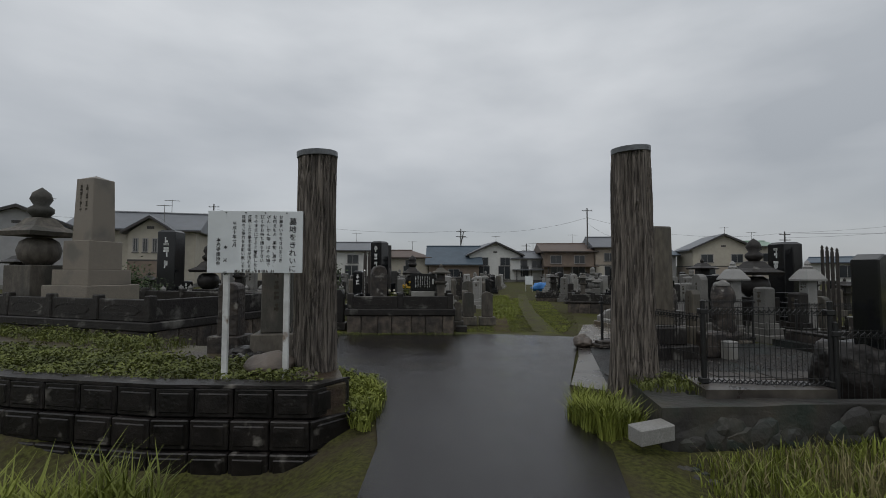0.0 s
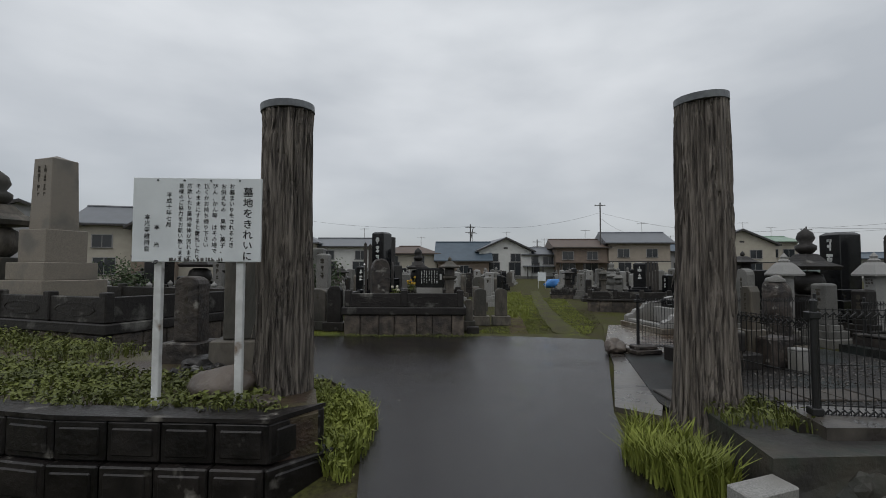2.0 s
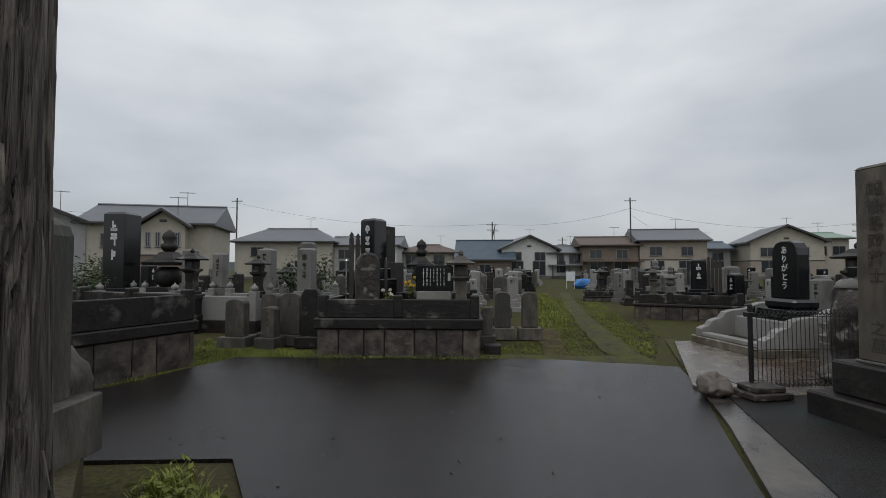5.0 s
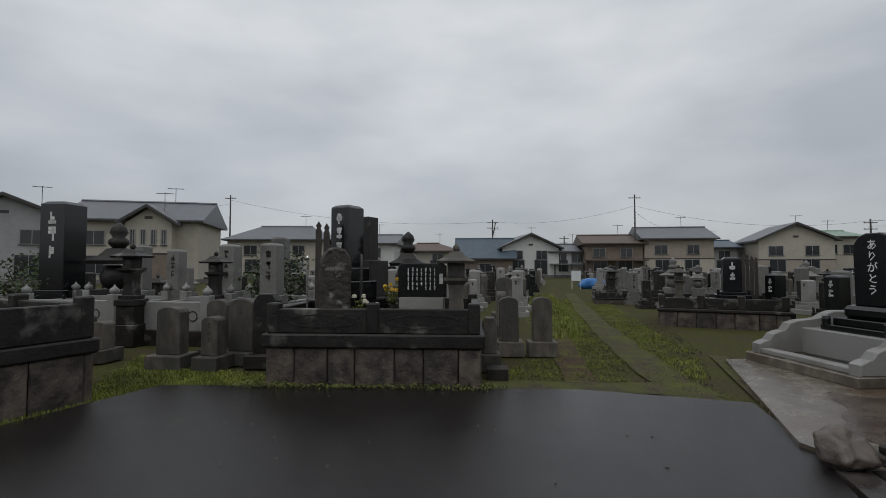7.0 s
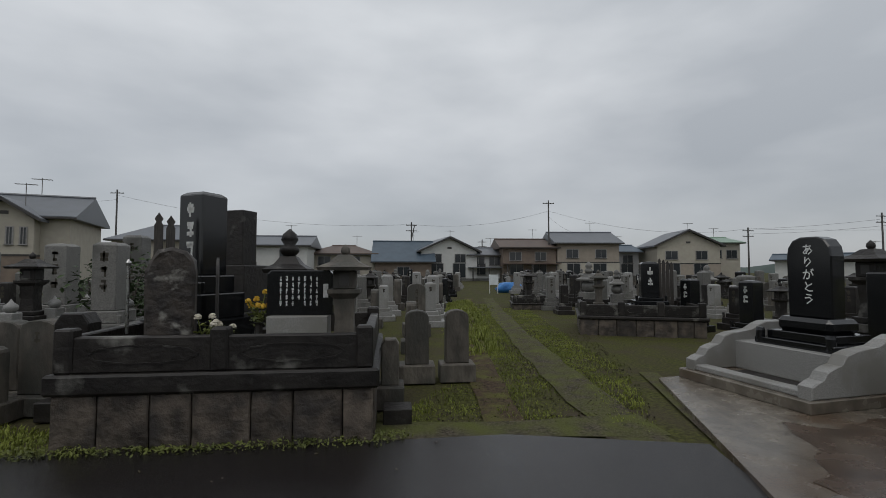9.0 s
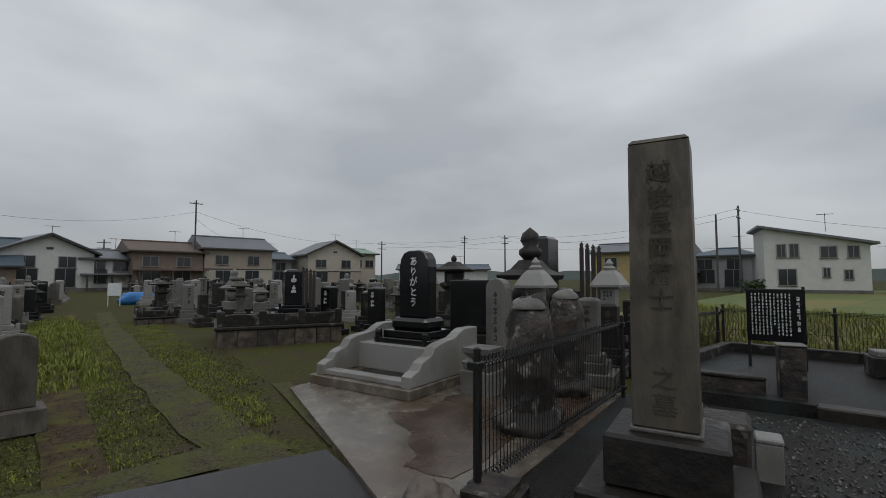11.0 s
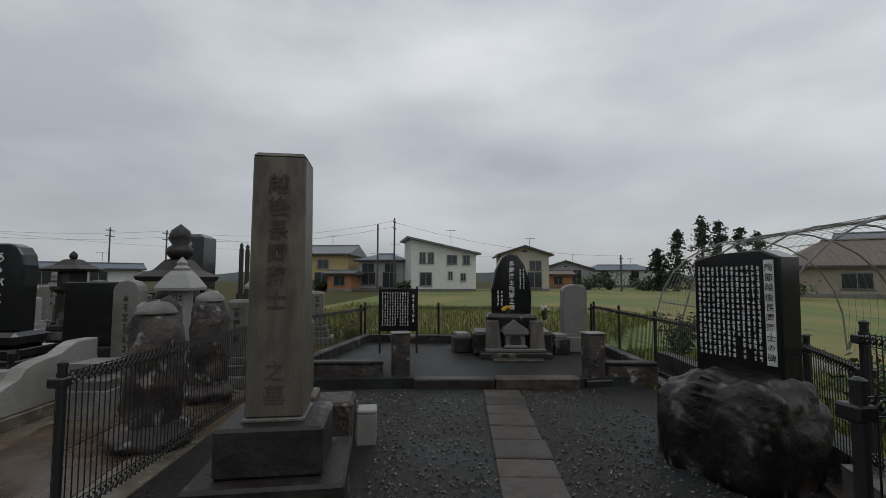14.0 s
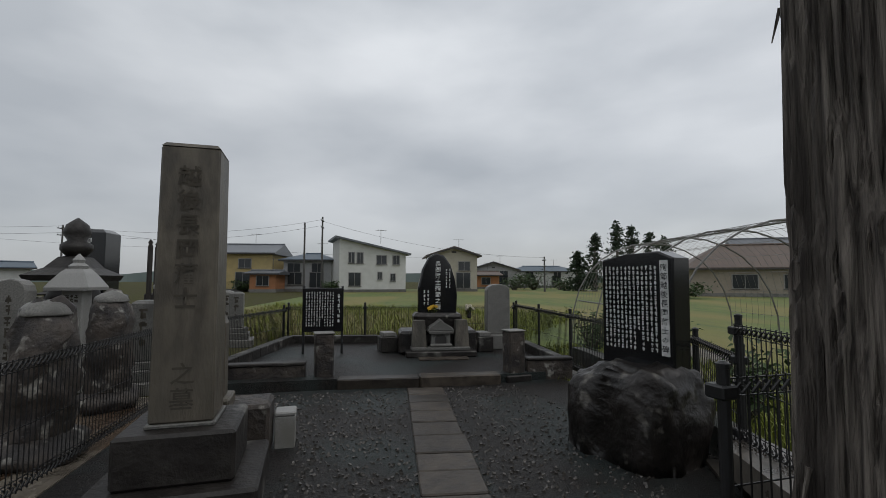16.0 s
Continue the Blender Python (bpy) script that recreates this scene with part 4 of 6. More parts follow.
# ---- wall, slab and fences right of the gate ----
cw = thing("retaining_wall", "stained old concrete retaining wall with embedded stones", "wall", kind="structure")
WALL = [(2.28, 2.30), (4.2, 2.46), (7.5, 2.02), (9.2, 2.1), (9.2, 2.3), (7.4, 2.22), (4.2, 2.70), (2.75, 2.75), (2.7, 3.6), (2.42, 3.7)]
bm = slab(bmesh.new(), WALL, -0.25, 0.30)
bmesh.ops.subdivide_edges(bm, edges=list(bm.edges), cuts=5, use_grid_fill=True)
part("concrete", rough_up(rough_up(bm, 0.03, 2.5, 2), 0.018, 8, 5), M_CONCW, cw)
rnd = random.Random(8)
for i in range(34):
    u = rnd.random()
    x = 2.5 + 4.5 * u
    y = 2.30 + 0.083 * (x - 2.28) if x < 4.2 else 2.46 - 0.133 * (x - 4.2)
    s = rnd.uniform(0.14, 0.30)
    part("wall_stone", boulder(s * 1.3, 0.10, s, i, 2, 0.05), M_CONCW, cw).matrix_world = pose(x, y + 0.015, rnd.uniform(-0.22, 0.02), 0, rnd.uniform(-20, 20), 9)
tagged(part("slab_edge", slab(bmesh.new(), [(2.86, 2.62), (4.15, 2.64), (4.12, 2.98), (2.95, 3.2)], 0.2, 0.38), M_DARKCONC), "wet concrete slab on top of the retaining wall", "slab", kind="structure")
gb = tagged(part("granite_block", boxed(-0.18, -0.085, 0, 0.18, 0.085, 0.14, bevel=0.008), M_WHITEST), "loose rectangular pale granite block in the grass", "stone block")
gb.matrix_world = pose(2.12, 2.16, 0.06, 4, -3, 18)
rnd = random.Random(12)
for i in range(12):
    s = rnd.uniform(0.05, 0.13)
    ob = tagged(part("stone", boulder(s * 1.4, s * 1.1, s * 0.7, i + 50, 1), M_CONCW), "small loose stone at the foot of the wall", "stone", group="loose stones at the wall")
    ob.matrix_world = pose(rnd.uniform(2.0, 2.5), rnd.uniform(1.75, 2.1), ground_height(2.2, 1.9) - 0.01)
mesh_fence((3.0, 2.92), (4.2, 2.78), 0.30, 0.90, "black mesh fence along the wall top beside the gate", 2)
mesh_fence((2.80, 3.85), (3.0, 2.95), 0.20, 0.92, "black mesh fence panel running back from the wall corner", 1)
mesh_fence((4.23, 2.75), (5.30, 2.42), 0.06, 0.93, "short black mesh fence panel at the curb's end", 2)
mesh_fence((5.30, 2.42), (11.17, 2.86), 0.06, 0.93, "long black mesh fence along the paddy field", 5)
mesh_fence((11.18, 2.88), (11.16, 7.77), 0.10, 0.85, "black mesh fence behind the memorial", 4)
mesh_fence((11.15, 7.83), (8, 8.25), 0.05, 0.85, "black mesh fence beside the old graves", 2)
mesh_fence((3.48, 7.52), (6.8, 7.93), 0.03, 0.96, "black mesh fence ending in a post by the boulder", 2)
tagged(part("curb", slab(bmesh.new(), [(4.23, 2.65), (5.30, 2.32), (11.29, 2.76), (11.28, 3.0), (5.30, 2.54), (4.23, 2.87)], -0.1, 0.055), M_DARKCONC), "pale concrete curb under the mesh fence", "curb", kind="structure")

# ---- memorial court ----
tagged(part("apron", slab(bmesh.new(), [(2, 4.32), (2.73, 6.5), (3.06, 7.73), (3.28, 7.58), (2.62, 4.58), (2.36, 4.03)], -0.1, 0.016), M_DARKCONC), "wet concrete apron between the asphalt and the court", "apron", kind="structure")
COURT = [(2.53, 4.49), (3.25, 7.63), (7, 7.95), (7.83, 2.85), (4.51, 2.67), (2.59, 3.44)]
tagged(part("court_paving", slab(bmesh.new(), COURT, -0.2, 0.025), M_PLAZA), "dark wet exposed-gravel paving with puddles", "paving", kind="structure")
rnd = random.Random(77)
bm = bmesh.new()
clods(bm, [(3.11, 3.95), (3.81, 6.02), (5.05, 6.04), (7.01, 7.09), (7.45, 3.67), (4.78, 2.95)], 4500, 0.018, 0.026, rnd)
tagged(part("court_pebbles", bm, M_PEBBLE), "small pebbles standing out of the wet paving", "pebbles", kind="stuff")
TERR = [(7.39, 6.29), (7.63, 3.73), (7.87, 2.84), (11.01, 3), (11.02, 7.75), (7.14, 7.82)]
tagged(part("upper_court", slab(bmesh.new(), TERR, -0.1, 0.14), M_PLAZA), "raised wet paved court before the memorial", "paving", kind="structure")
kerb = thing("step_kerb", "long wet dark stone step up to the memorial", "step", pose(7.53, 4.98, 0.0, 0, 0, -84.4), kind="structure")
part("step_stone", boxed(-1.12, -0.14, 0, -0.02, 0.1, 0.155, bevel=0.015), M_FLAG, kerb)
part("step_stone", boxed(-0.01, -0.14, 0, 1.12, 0.1, 0.165, bevel=0.015), M_FLAG, kerb)
pathw = thing("paving_path", "row of wet flat flagstones leading to the step", "path", pose(4.25, 4.77, 0.03, 0, 0, -87.3), kind="structure")
rnd = random.Random(21)
y = -1.6
while y < 3.0:
    d = rnd.uniform(0.34, 0.44)
    part("flagstone", boxed(-0.24, y + 0.011, -0.04, 0.24 + rnd.uniform(-0.015, 0.01), y + d - 0.011, 0.014 + rnd.uniform(0, 0.006), bevel=0.01), M_FLAG, pathw)
    y += d
for x, y, h in ((7.67, 6.33, 0.72), (7.81, 3.61, 0.73)):
    p = thing("entrance_post", "weathered square stone post flanking the step", "stone post", pose(x, y, 0.0, 0, 0, -73), group="posts flanking the step")
    part("shaft", rough_up(boxed(-0.125, -0.12, 0.05, 0.125, 0.12, h, bevel=0.02), 0.012, 7, x), M_LICHEN, p)
    part("cap", boxed(-0.14, -0.135, h, 0.14, 0.135, h + 0.02, bevel=0.008), M_GREYST, p)
    part("foot", boxed(-0.2, -0.19, -0.05, 0.2, 0.19, 0.12, bevel=0.015), M_DARKST, p)
for a, b in (((7.63, 6.57), (7.43, 7.8)), ((7.84, 3.42), (7.89, 2.73))):
    d = Vector((b[0] - a[0], b[1] - a[1]))
    w = thing("court_wall", "low mossy carved stone wall beside the post", "low wall", pose(*a, 0, 0, 0, math.degrees(math.atan2(d.y, d.x))), kind="structure")
    part("stone", boxed(0, -0.07, 0, d.length, 0.07, 0.30, bevel=0.012), M_LICHEN, w)
    part("coping", boxed(-0.01, -0.09, 0.30, d.length, 0.09, 0.345, bevel=0.012), M_DARKST, w)
for a, b in (((11.08, 3.09), (11.05, 7.69)), ((11.05, 7.69), (7.49, 7.89)), ((7.9, 2.78), (11.01, 3))):
    d = Vector((b[0] - a[0], b[1] - a[1]))
    w = thing("court_curb", "low dark stone curb round the raised court", "curb", pose(*a, 0.1, 0, 0, math.degrees(math.atan2(d.y, d.x))), kind="structure")
    n = max(2, round(d.length / 0.9))
    for i in range(n):
        part("curb_stone", boxed(d.length * i / n + 0.004, -0.08, 0, d.length * (i + 1) / n - 0.004, 0.08, 0.20, bevel=0.012), M_DARKST, w)

# tall stele
t = thing("tall_stele", "tall square weathered stone stele on a dark stepped base", "stone stele", pose(4.2, 6.54, 0.0, 0, 0, -77.1))
part("lower_step", boxed(-0.48, -0.45, 0, 0.48, 0.45, 0.25, bevel=0.02), M_DARKST, t)
part("upper_step", boxed(-0.335, -0.32, 0.25, 0.335, 0.32, 0.56, bevel=0.02), M_DARKST, t)
part("bedding", boxed(-0.20, -0.20, 0.56, 0.20, 0.20, 0.585, bevel=0.006), M_GREYST, t)
bm = boxed(-0.185, -0.185, 0.585, 0.185, 0.185, 2.33, bevel=0.012, taper=0.012)
lathe(bm, [(0.172, 2.33), (0.15, 2.355), (0.01, 2.365)], square=True)
sh = part("shaft", bm, M_TALL, t)
# Letters lie flat on the shaft; groove shade is only their colour.
part("inscription", column(bmesh.new(), "越後長岡藩士  之墓", 0.0, 2.22, 0.142, 0.156), M_GROOVE, sh).location = (0, -0.1885, 0)
ob = stele(pose(4.9, 6.68, 0.02, 0, 0, -77.3), 0.20, 0.18, 0.66, 0.52, M_TALL, "narrow old gravestone behind the tall stele", False, seed=8)
b = thing("stone_basin", "rough dark stone with a hollow for offerings", "stone basin", pose(5.06, 6.42, 0.02, 0, 0, -77.8))
part("stone", rough_up(boxed(-0.2, -0.18, 0, 0.16, 0.2, 0.44, bevel=0.03), 0.03, 6, 3), M_LICHEN, b)
b = thing("incense_block", "small pale granite incense block beside the stele", "stone block", pose(5.26, 6.19, 0.02, 0, 0, -78.2))
part("body", boxed(-0.085, -0.1, 0, 0.085, 0.1, 0.27, bevel=0.006), M_WHITEST, b)
part("top", boxed(-0.09, -0.105, 0.27, 0.09, 0.105, 0.31, bevel=0.012), M_WHITEST, b)

# the standing rocks by the fence
for x, y, w, d, h, s, lab in ((5.04, 8.1, 0.46, 0.44, 1.22, 3, "standing lichen-covered boulder with a brown cap"), (6.54, 8.52, 0.44, 0.42, 1.26, 8, "standing pale lichened stone pillar")):
    t = thing("standing_stone", lab, "rock", pose(x, y, 0.0), group="standing stones by the fence")
    part("foot_stone", rough_up(boulder(w * 1.6, d * 1.5, 0.26, s + 20, 3), 0.04, 5, s), M_LICHEN, t)
    part("stone", standing_rock(w, d, h, s), M_LICHEN, t, smooth=True).location = (0, 0, 0.08)
    part("pale_cap", rough_up(boulder(w * 0.80, d * 0.80, 0.13, s + 2, 3, 0.9, 0.12), 0.012, 9, s), M_GREYST, t, "pale lichen-grown top").location = (0, 0, h * 0.965)

# name board on the great rock
t = thing("inscribed_board", "black stone tablet with white writing set on a great dark rock", "stone tablet", pose(4.92, 3.17, 0.0, 0, 0, -151))
rock = bmesh.new()
bmesh.ops.create_icosphere(rock, subdivisions=5, radius=1.0)
for v in rock.verts:
    c = v.co.copy()
    c = Vector((math.copysign(abs(c.x) ** 0.45, c.x), math.copysign(abs(c.y) ** 0.5, c.y), math.copysign(abs(c.z) ** 0.42, c.z)))
    c *= 1 + 0.11 * noise.noise(c * 1.7) + 0.06 * noise.noise(c * 4) + 0.025 * noise.noise(c * 12)
    v.co = Vector((c.x * 0.50, c.y * (0.40 - 0.10 * math.exp(-((c.x + 0.15) / 0.14) ** 2)), max(0.0, c.z * 0.64 + 0.13)))
part("rock", rock, M_ROCK, t, smooth=True)
tab = part("tablet", prism(bmesh.new(), [(-0.35, 0.70), (0.35, 0.70), (0.36, 1.66), (0.22, 1.72), (-0.1, 1.70), (-0.34, 1.66)], 0.02, 0.26, 0.014), M_BLACKST, t)
part("lettering", bars(bmesh.new(), 13, -0.31, 0.22, 0.86, 1.60, 9, fill=0.75), M_WHITEINK, tab).location = (0, 0.0185, 0)
part("title_strip", boxed(0.245, 0.012, 0.86, 0.315, 0.019, 1.64), M_WHITEINK, tab)
part("title_lettering", column(bmesh.new(), "殉節越後長岡藩士の碑", 0.28, 1.625, 0.062, 0.074), M_INK, tab).location = (0, 0.0105, 0)

# memorial
m0 = pose(9.7, 4.64, 0.14, 0, 0, -85.1)
t = thing("memorial", "dark memorial stone on a rock base with a small shrine", "memorial", m0)
part("rock_base", rough_up(rough_up(boxed(-0.72, -0.25, 0, 0.72, 0.45, 0.42, bevel=0.05), 0.05, 3, 2), 0.03, 8, 6), M_ROCK, t)
part("rock_top", rough_up(boxed(-0.45, -0.2, 0.42, 0.45, 0.35, 0.72, bevel=0.05), 0.05, 4, 7), M_ROCK, t)
pts = [(-0.36, 0.70), (0.36, 0.70), (0.37, 1.05), (0.33, 1.35), (0.25, 1.62), (0.12, 1.80), (-0.03, 1.84), (-0.17, 1.76), (-0.28, 1.55), (-0.36, 1.2)]
stone = part("stone", prism(bmesh.new(), pts, 0.0, 0.2, 0.025), M_BLACKST, t)
part("inscription", column(bmesh.new(), "長岡藩士殉節之碑", 0.01, 1.70, 0.108, 0.115), M_WHITEINK, stone).location = (0, -0.002, 0)
part("inscription", bars(bmesh.new(), 2, 0.14, 0.26, 1.15, 1.55, 3), M_WHITEINK, stone).location = (0, -0.001, 0)
part("inscription", bars(bmesh.new(), 2, -0.28, -0.14, 0.8, 1.15, 6), M_WHITEINK, stone).location = (0, -0.001, 0)
part("front_step", boxed(-0.62, -0.62, 0, 0.62, -0.2, 0.10, bevel=0.015), M_DARKST, t)
part("front_step", boxed(-0.52, -0.52, 0.10, 0.52, -0.2, 0.16, bevel=0.012), M_GREYST, t)
for x in (-0.38, 0.38):
    part("flower_pedestal", lathe(bmesh.new(), [(0.13, 0.16), (0.11, 0.5), (0.10, 0.62)], square=True, m=pose(x, -0.34, 0)), M_OLDST, t)
sh = part("incense_shrine", lathe(boxed(-0.17, -0.46, 0.16, 0.17, -0.22, 0.40, bevel=0.01), [(0.21, 0.40), (0.22, 0.44)], square=True, m=pose(0, -0.34, 0)), M_GREYST, t)
part("gable", prism(bmesh.new(), [(-0.24, 0.44), (0.24, 0.44), (0.2, 0.5), (0.07, 0.58), (0, 0.64), (-0.07, 0.58), (-0.2, 0.5)], -0.5, -0.2, 0.012), M_GREYST, sh)
# Dark plate on the shrine front; its colour stands in for the hollow's shade.
part("opening", prism(bmesh.new(), [(-0.10, 0.22), (0.10, 0.22), (0.10, 0.32), (0.06, 0.37), (-0.06, 0.37), (-0.10, 0.32)], -0.464, -0.45), M_TRIM, sh)
part("scroll_foot", boxed(-0.2, -0.52, 0.16, 0.2, -0.46, 0.22, bevel=0.02), M_GREYST, sh)
flowers(m0 @ pose(-0.11, -0.07, 0.62, 0, 0, 3.2), 3, M_PETALY, "yellow and white flowers in a stone vase", 8, 0.24)
flowers(m0 @ pose(0.6, -0.03, 0.62, 0, 0, 3.2), 4, M_PETALW, "white and yellow flowers in a stone vase", 8, 0.24)
ob = tagged(part("flat_stone", boxed(-0.42, -0.11, 0, 0.42, 0.11, 0.03, bevel=0.006), M_FLAG), "flat wet stone slab on the paving", "slab")
ob.matrix_world = pose(8.9, 4.57, 0.14, 0, 0, -85.2)
for x, y in ((9.87, 5.57), (9.86, 3.79)):
    ob = thing("side_stone", "low stepped stone beside the memorial", "stone block", pose(x, y, 0.14, 0, 0, -73), group="stones beside the memorial")
    part("block", boxed(-0.16, -0.2, 0, 0.16, 0.2, 0.28, bevel=0.015), M_DARKST, ob)
    part("top", boxed(-0.12, -0.16, 0.28, 0.12, 0.16, 0.36, bevel=0.012), M_GREYST, ob)
stele(pose(10.2, 3.43, 0.14, 0, 0, -85.8), 0.46, 0.26, 0.98, 0.28, M_GREYST, "broad grey stone slab monument", True, seed=17, inscribed=False)
t = thing("list_board", "black board with white lettering on two posts", "notice board", pose(9.55, 6.72, 0.14, 0, 0, -83.6))
brd = part("board", boxed(-0.36, -0.02, 0.40, 0.36, 0.02, 1.18, bevel=0.008), M_BLACKST, t)
part("lettering", bars(bmesh.new(), 11, -0.31, 0.20, 0.46, 1.12, 13, fill=0.95), M_WHITEINK, brd).location = (0, -0.0215, 0)
part("title", bars(bmesh.new(), 1, 0.235, 0.32, 0.5, 1.08, 14), M_WHITEINK, brd).location = (0, -0.0215, 0)
for x in (-0.34, 0.34):
    part("post", boxed(x - 0.02, 0.02, 0, x + 0.02, 0.06, 1.22, bevel=0.004), M_IRON, t)

# ---- concrete pad and the pale grave ----
def wobble(poly, amount):
    """The outline of a puddle: a polygon with a wandering edge."""
    out = []
    for (x0, y0), (x1, y1) in zip(poly, poly[1:] + poly[:1]):
        for i in range(10):
            x, y = x0 + (x1 - x0) * i / 10, y0 + (y1 - y0) * i / 10
            out.append((x + amount * noise.noise(Vector((x * 3.1, y * 3.1, 2))), y + amount * noise.noise(Vector((x * 3.1, y * 3.1, 9)))))
    return out


PAD = [(4.23, 11.31), (3.03, 7.87), (3.2, 7.38), (6.9, 7.96), (7.37, 10.52), (6.89, 11.92)]
tagged(part("concrete_pad", slab(bmesh.new(), PAD, -0.2, 0.035), M_CONC), "wet stained concrete pad beside the lane", "pad", kind="structure")
tagged(part("mud_patch", slab(bmesh.new(), wobble([(3.53, 8.25), (3.62, 7.87), (6.61, 8.22), (6.84, 9.44), (5.25, 9.42), (4.72, 9.29), (4.3, 9.38), (4.09, 8.75)], 0.13), 0.0, 0.041), M_PUDDLE), "brown muddy rainwater on the concrete pad", "puddle", kind="structure")
m0 = pose(4.74, 10.49, 0.03, 0, 0, -80.8)
t = thing("pale_grave", "new pale granite grave with scrolled side walls", "grave", m0)
part("platform", boxed(-0.88, -0.06, 0, 0.88, 1.9, 0.13, bevel=0.012), M_CONC, t)
part("front_sill", boxed(-0.72, 0.04, 0.13, 0.72, 0.22, 0.20, bevel=0.01), M_WHITEST, t)
part("mat", boxed(-0.45, 0.24, 0.13, 0.45, 0.62, 0.15, bevel=0.004), M_DARKST, t)
part("back_block", boxed(-0.72, 0.70, 0.13, 0.72, 1.8, 0.50, bevel=0.01), M_WHITEST, t)
wing = [(0.02, 0.13), (0.02, 0.26), (0.10, 0.30), (0.20, 0.31), (0.24, 0.40), (0.34, 0.44), (0.46, 0.45), (0.52, 0.56), (0.66, 0.60), (1.0, 0.62), (1.12, 0.70), (1.25, 0.74), (1.6, 0.74), (1.6, 0.13)]
for s in (-1, 1):
    bm = prism(bmesh.new(), wing, -0.08, 0.08, 0.012)
    bmesh.ops.transform(bm, matrix=pose(s * 0.76, 0, 0, 0, 0, 90), verts=bm.verts)
    part("side_wall", bm, M_WHITEST, t, "scrolled pale granite side wall")
part("dark_step", boxed(-0.50, 0.82, 0.50, 0.50, 1.62, 0.58, bevel=0.01), M_BLACKST, t)
part("dark_step", boxed(-0.40, 0.92, 0.58, 0.40, 1.56, 0.68, bevel=0.01), M_BLACKST, t)
part("lotus_plinth", boxed(-0.34, 1.0, 0.68, 0.34, 1.5, 0.86, bevel=0.05), M_BLACKST, t)
pts = [(-0.27, 0.86), (0.27, 0.86), (0.28, 1.62), (0.26, 1.74), (0.20, 1.83), (0.10, 1.87), (-0.10, 1.87), (-0.20, 1.83), (-0.26, 1.74), (-0.28, 1.62)]
st = part("stone", prism(bmesh.new(), pts, 1.14, 1.36, 0.015), M_BLACKST, t, "polished black rounded headstone")
part("inscription", column(bmesh.new(), "ありがとう", 0.0, 1.79, 0.15, 0.155), M_WHITEINK, st).location = (0, 1.137, 0)
for x in (-0.44, 0.44):
    part("vase", lathe(bmesh.new(), [(0.05, 0.50), (0.055, 0.66), (0.045, 0.70)], 12, pose(x, 0.86, 0)), M_BLACKST, t)
ob = thing("urn_stone", "small carved grey stone on a block beside the grave", "gravestone", pose(5.76, 9.26, 0.03, 0, 0, -81.8))
part("block", boxed(-0.22, -0.2, 0, 0.22, 0.2, 0.30, bevel=0.012), M_GREYST, ob)
part("cap", lathe(bmesh.new(), [(0.17, 0.30), (0.2, 0.40), (0.13, 0.46), (0.19, 0.52), (0.2, 0.58)], square=True), M_GREYST, ob)
b = tagged(part("boulder", boulder(0.50, 0.32, 0.26, 36, 4, rough=0.42), M_FIELDROCK), "smooth brown boulder at the pad's corner", "rock")
b.matrix_world = pose(3.11, 7.53, 0.0, 0, 0, 53.8)
b = thing("stone_step", "weathered flat stepping stones by the fence post", "stone block", pose(3.52, 7.44, 0.03, 0, 0, -76.8))
part("slab", boxed(-0.16, -0.22, 0, 0.2, 0.26, 0.07, bevel=0.012), M_LICHEN, b)
part("slab", boxed(-0.12, -0.16, 0.07, 0.16, 0.2, 0.13, bevel=0.012), M_LICHEN, b)
stele(pose(6.69, 9.7, 0.03, 0, 0, -82.1), 0.34, 0.2, 1.2, 0.25, M_GREYST, "pale upright inscribed gravestone", True, seed=21)


def pale_lantern(m, label):
    t = thing("stone_lantern", label, "stone lantern", m, "pale stone lanterns")
    step_parts("base", [(0.4, 0.4, 0, 0.14), (0.3, 0.3, 0.14, 0.22)], M_WHITEST, t)
    part("column", boxed(-0.12, -0.12, 0.22, 0.12, 0.12, 1.30, bevel=0.008), M_WHITEST, t)
    part("lattice", bars(bmesh.new(), 3, -0.08, 0.08, 1.02, 1.24, 2, wide=0.9), M_GROOVE, t).location = (0, -0.122, 0)
    part("roof", lathe(bmesh.new(), [(0.25, 1.30), (0.255, 1.34), (0.15, 1.52), (0.10, 1.58)], square=True), M_WHITEST, t)
    part("finial", lathe(bmesh.new(), [(0.10, 1.58), (0.11, 1.62), (0.06, 1.66), (0.07, 1.70), (0.01, 1.78)], 12), M_WHITEST, t)


pale_lantern(pose(7.4, 9.5, 0.03, 0, 0, -82.6), "pale granite lantern with a pyramid roof")
pale_lantern(pose(8.77, 8.91, 0.03, 0, 0, -83.6), "pale granite lantern with a pyramid roof")
stupa(pose(8.43, 10.26, 0.0, 0, 0, -82.5), 2.42, M_DARKST, "tall dark stone stupa with an onion finial")
stone_lantern(pose(7.81, 11.61, 0.55, 0, 0, -81.5), 1.38, M_DARKST, "tall dark stone lantern with a flared roof")
pillar_grave(pose(9.6, 10.75, 0.0, 0, 0, -82.7), 0.55, 1.3, M_BLACKST, "tall polished black gravestone", seed=31, base=1.0)
tab = thing("wide_gravestone", "broad polished black gravestone slab", "gravestone", pose(7.59, 10.87, 0, 0, 0, -81.8))
step_parts("plinth", [(1.3, 0.7, 0, 0.3), (1.05, 0.55, 0.3, 0.5)], M_DARKST, tab)
part("slab", boxed(-0.5, -0.12, 0.5, 0.5, 0.12, 1.45, bevel=0.02), M_BLACKST, tab)


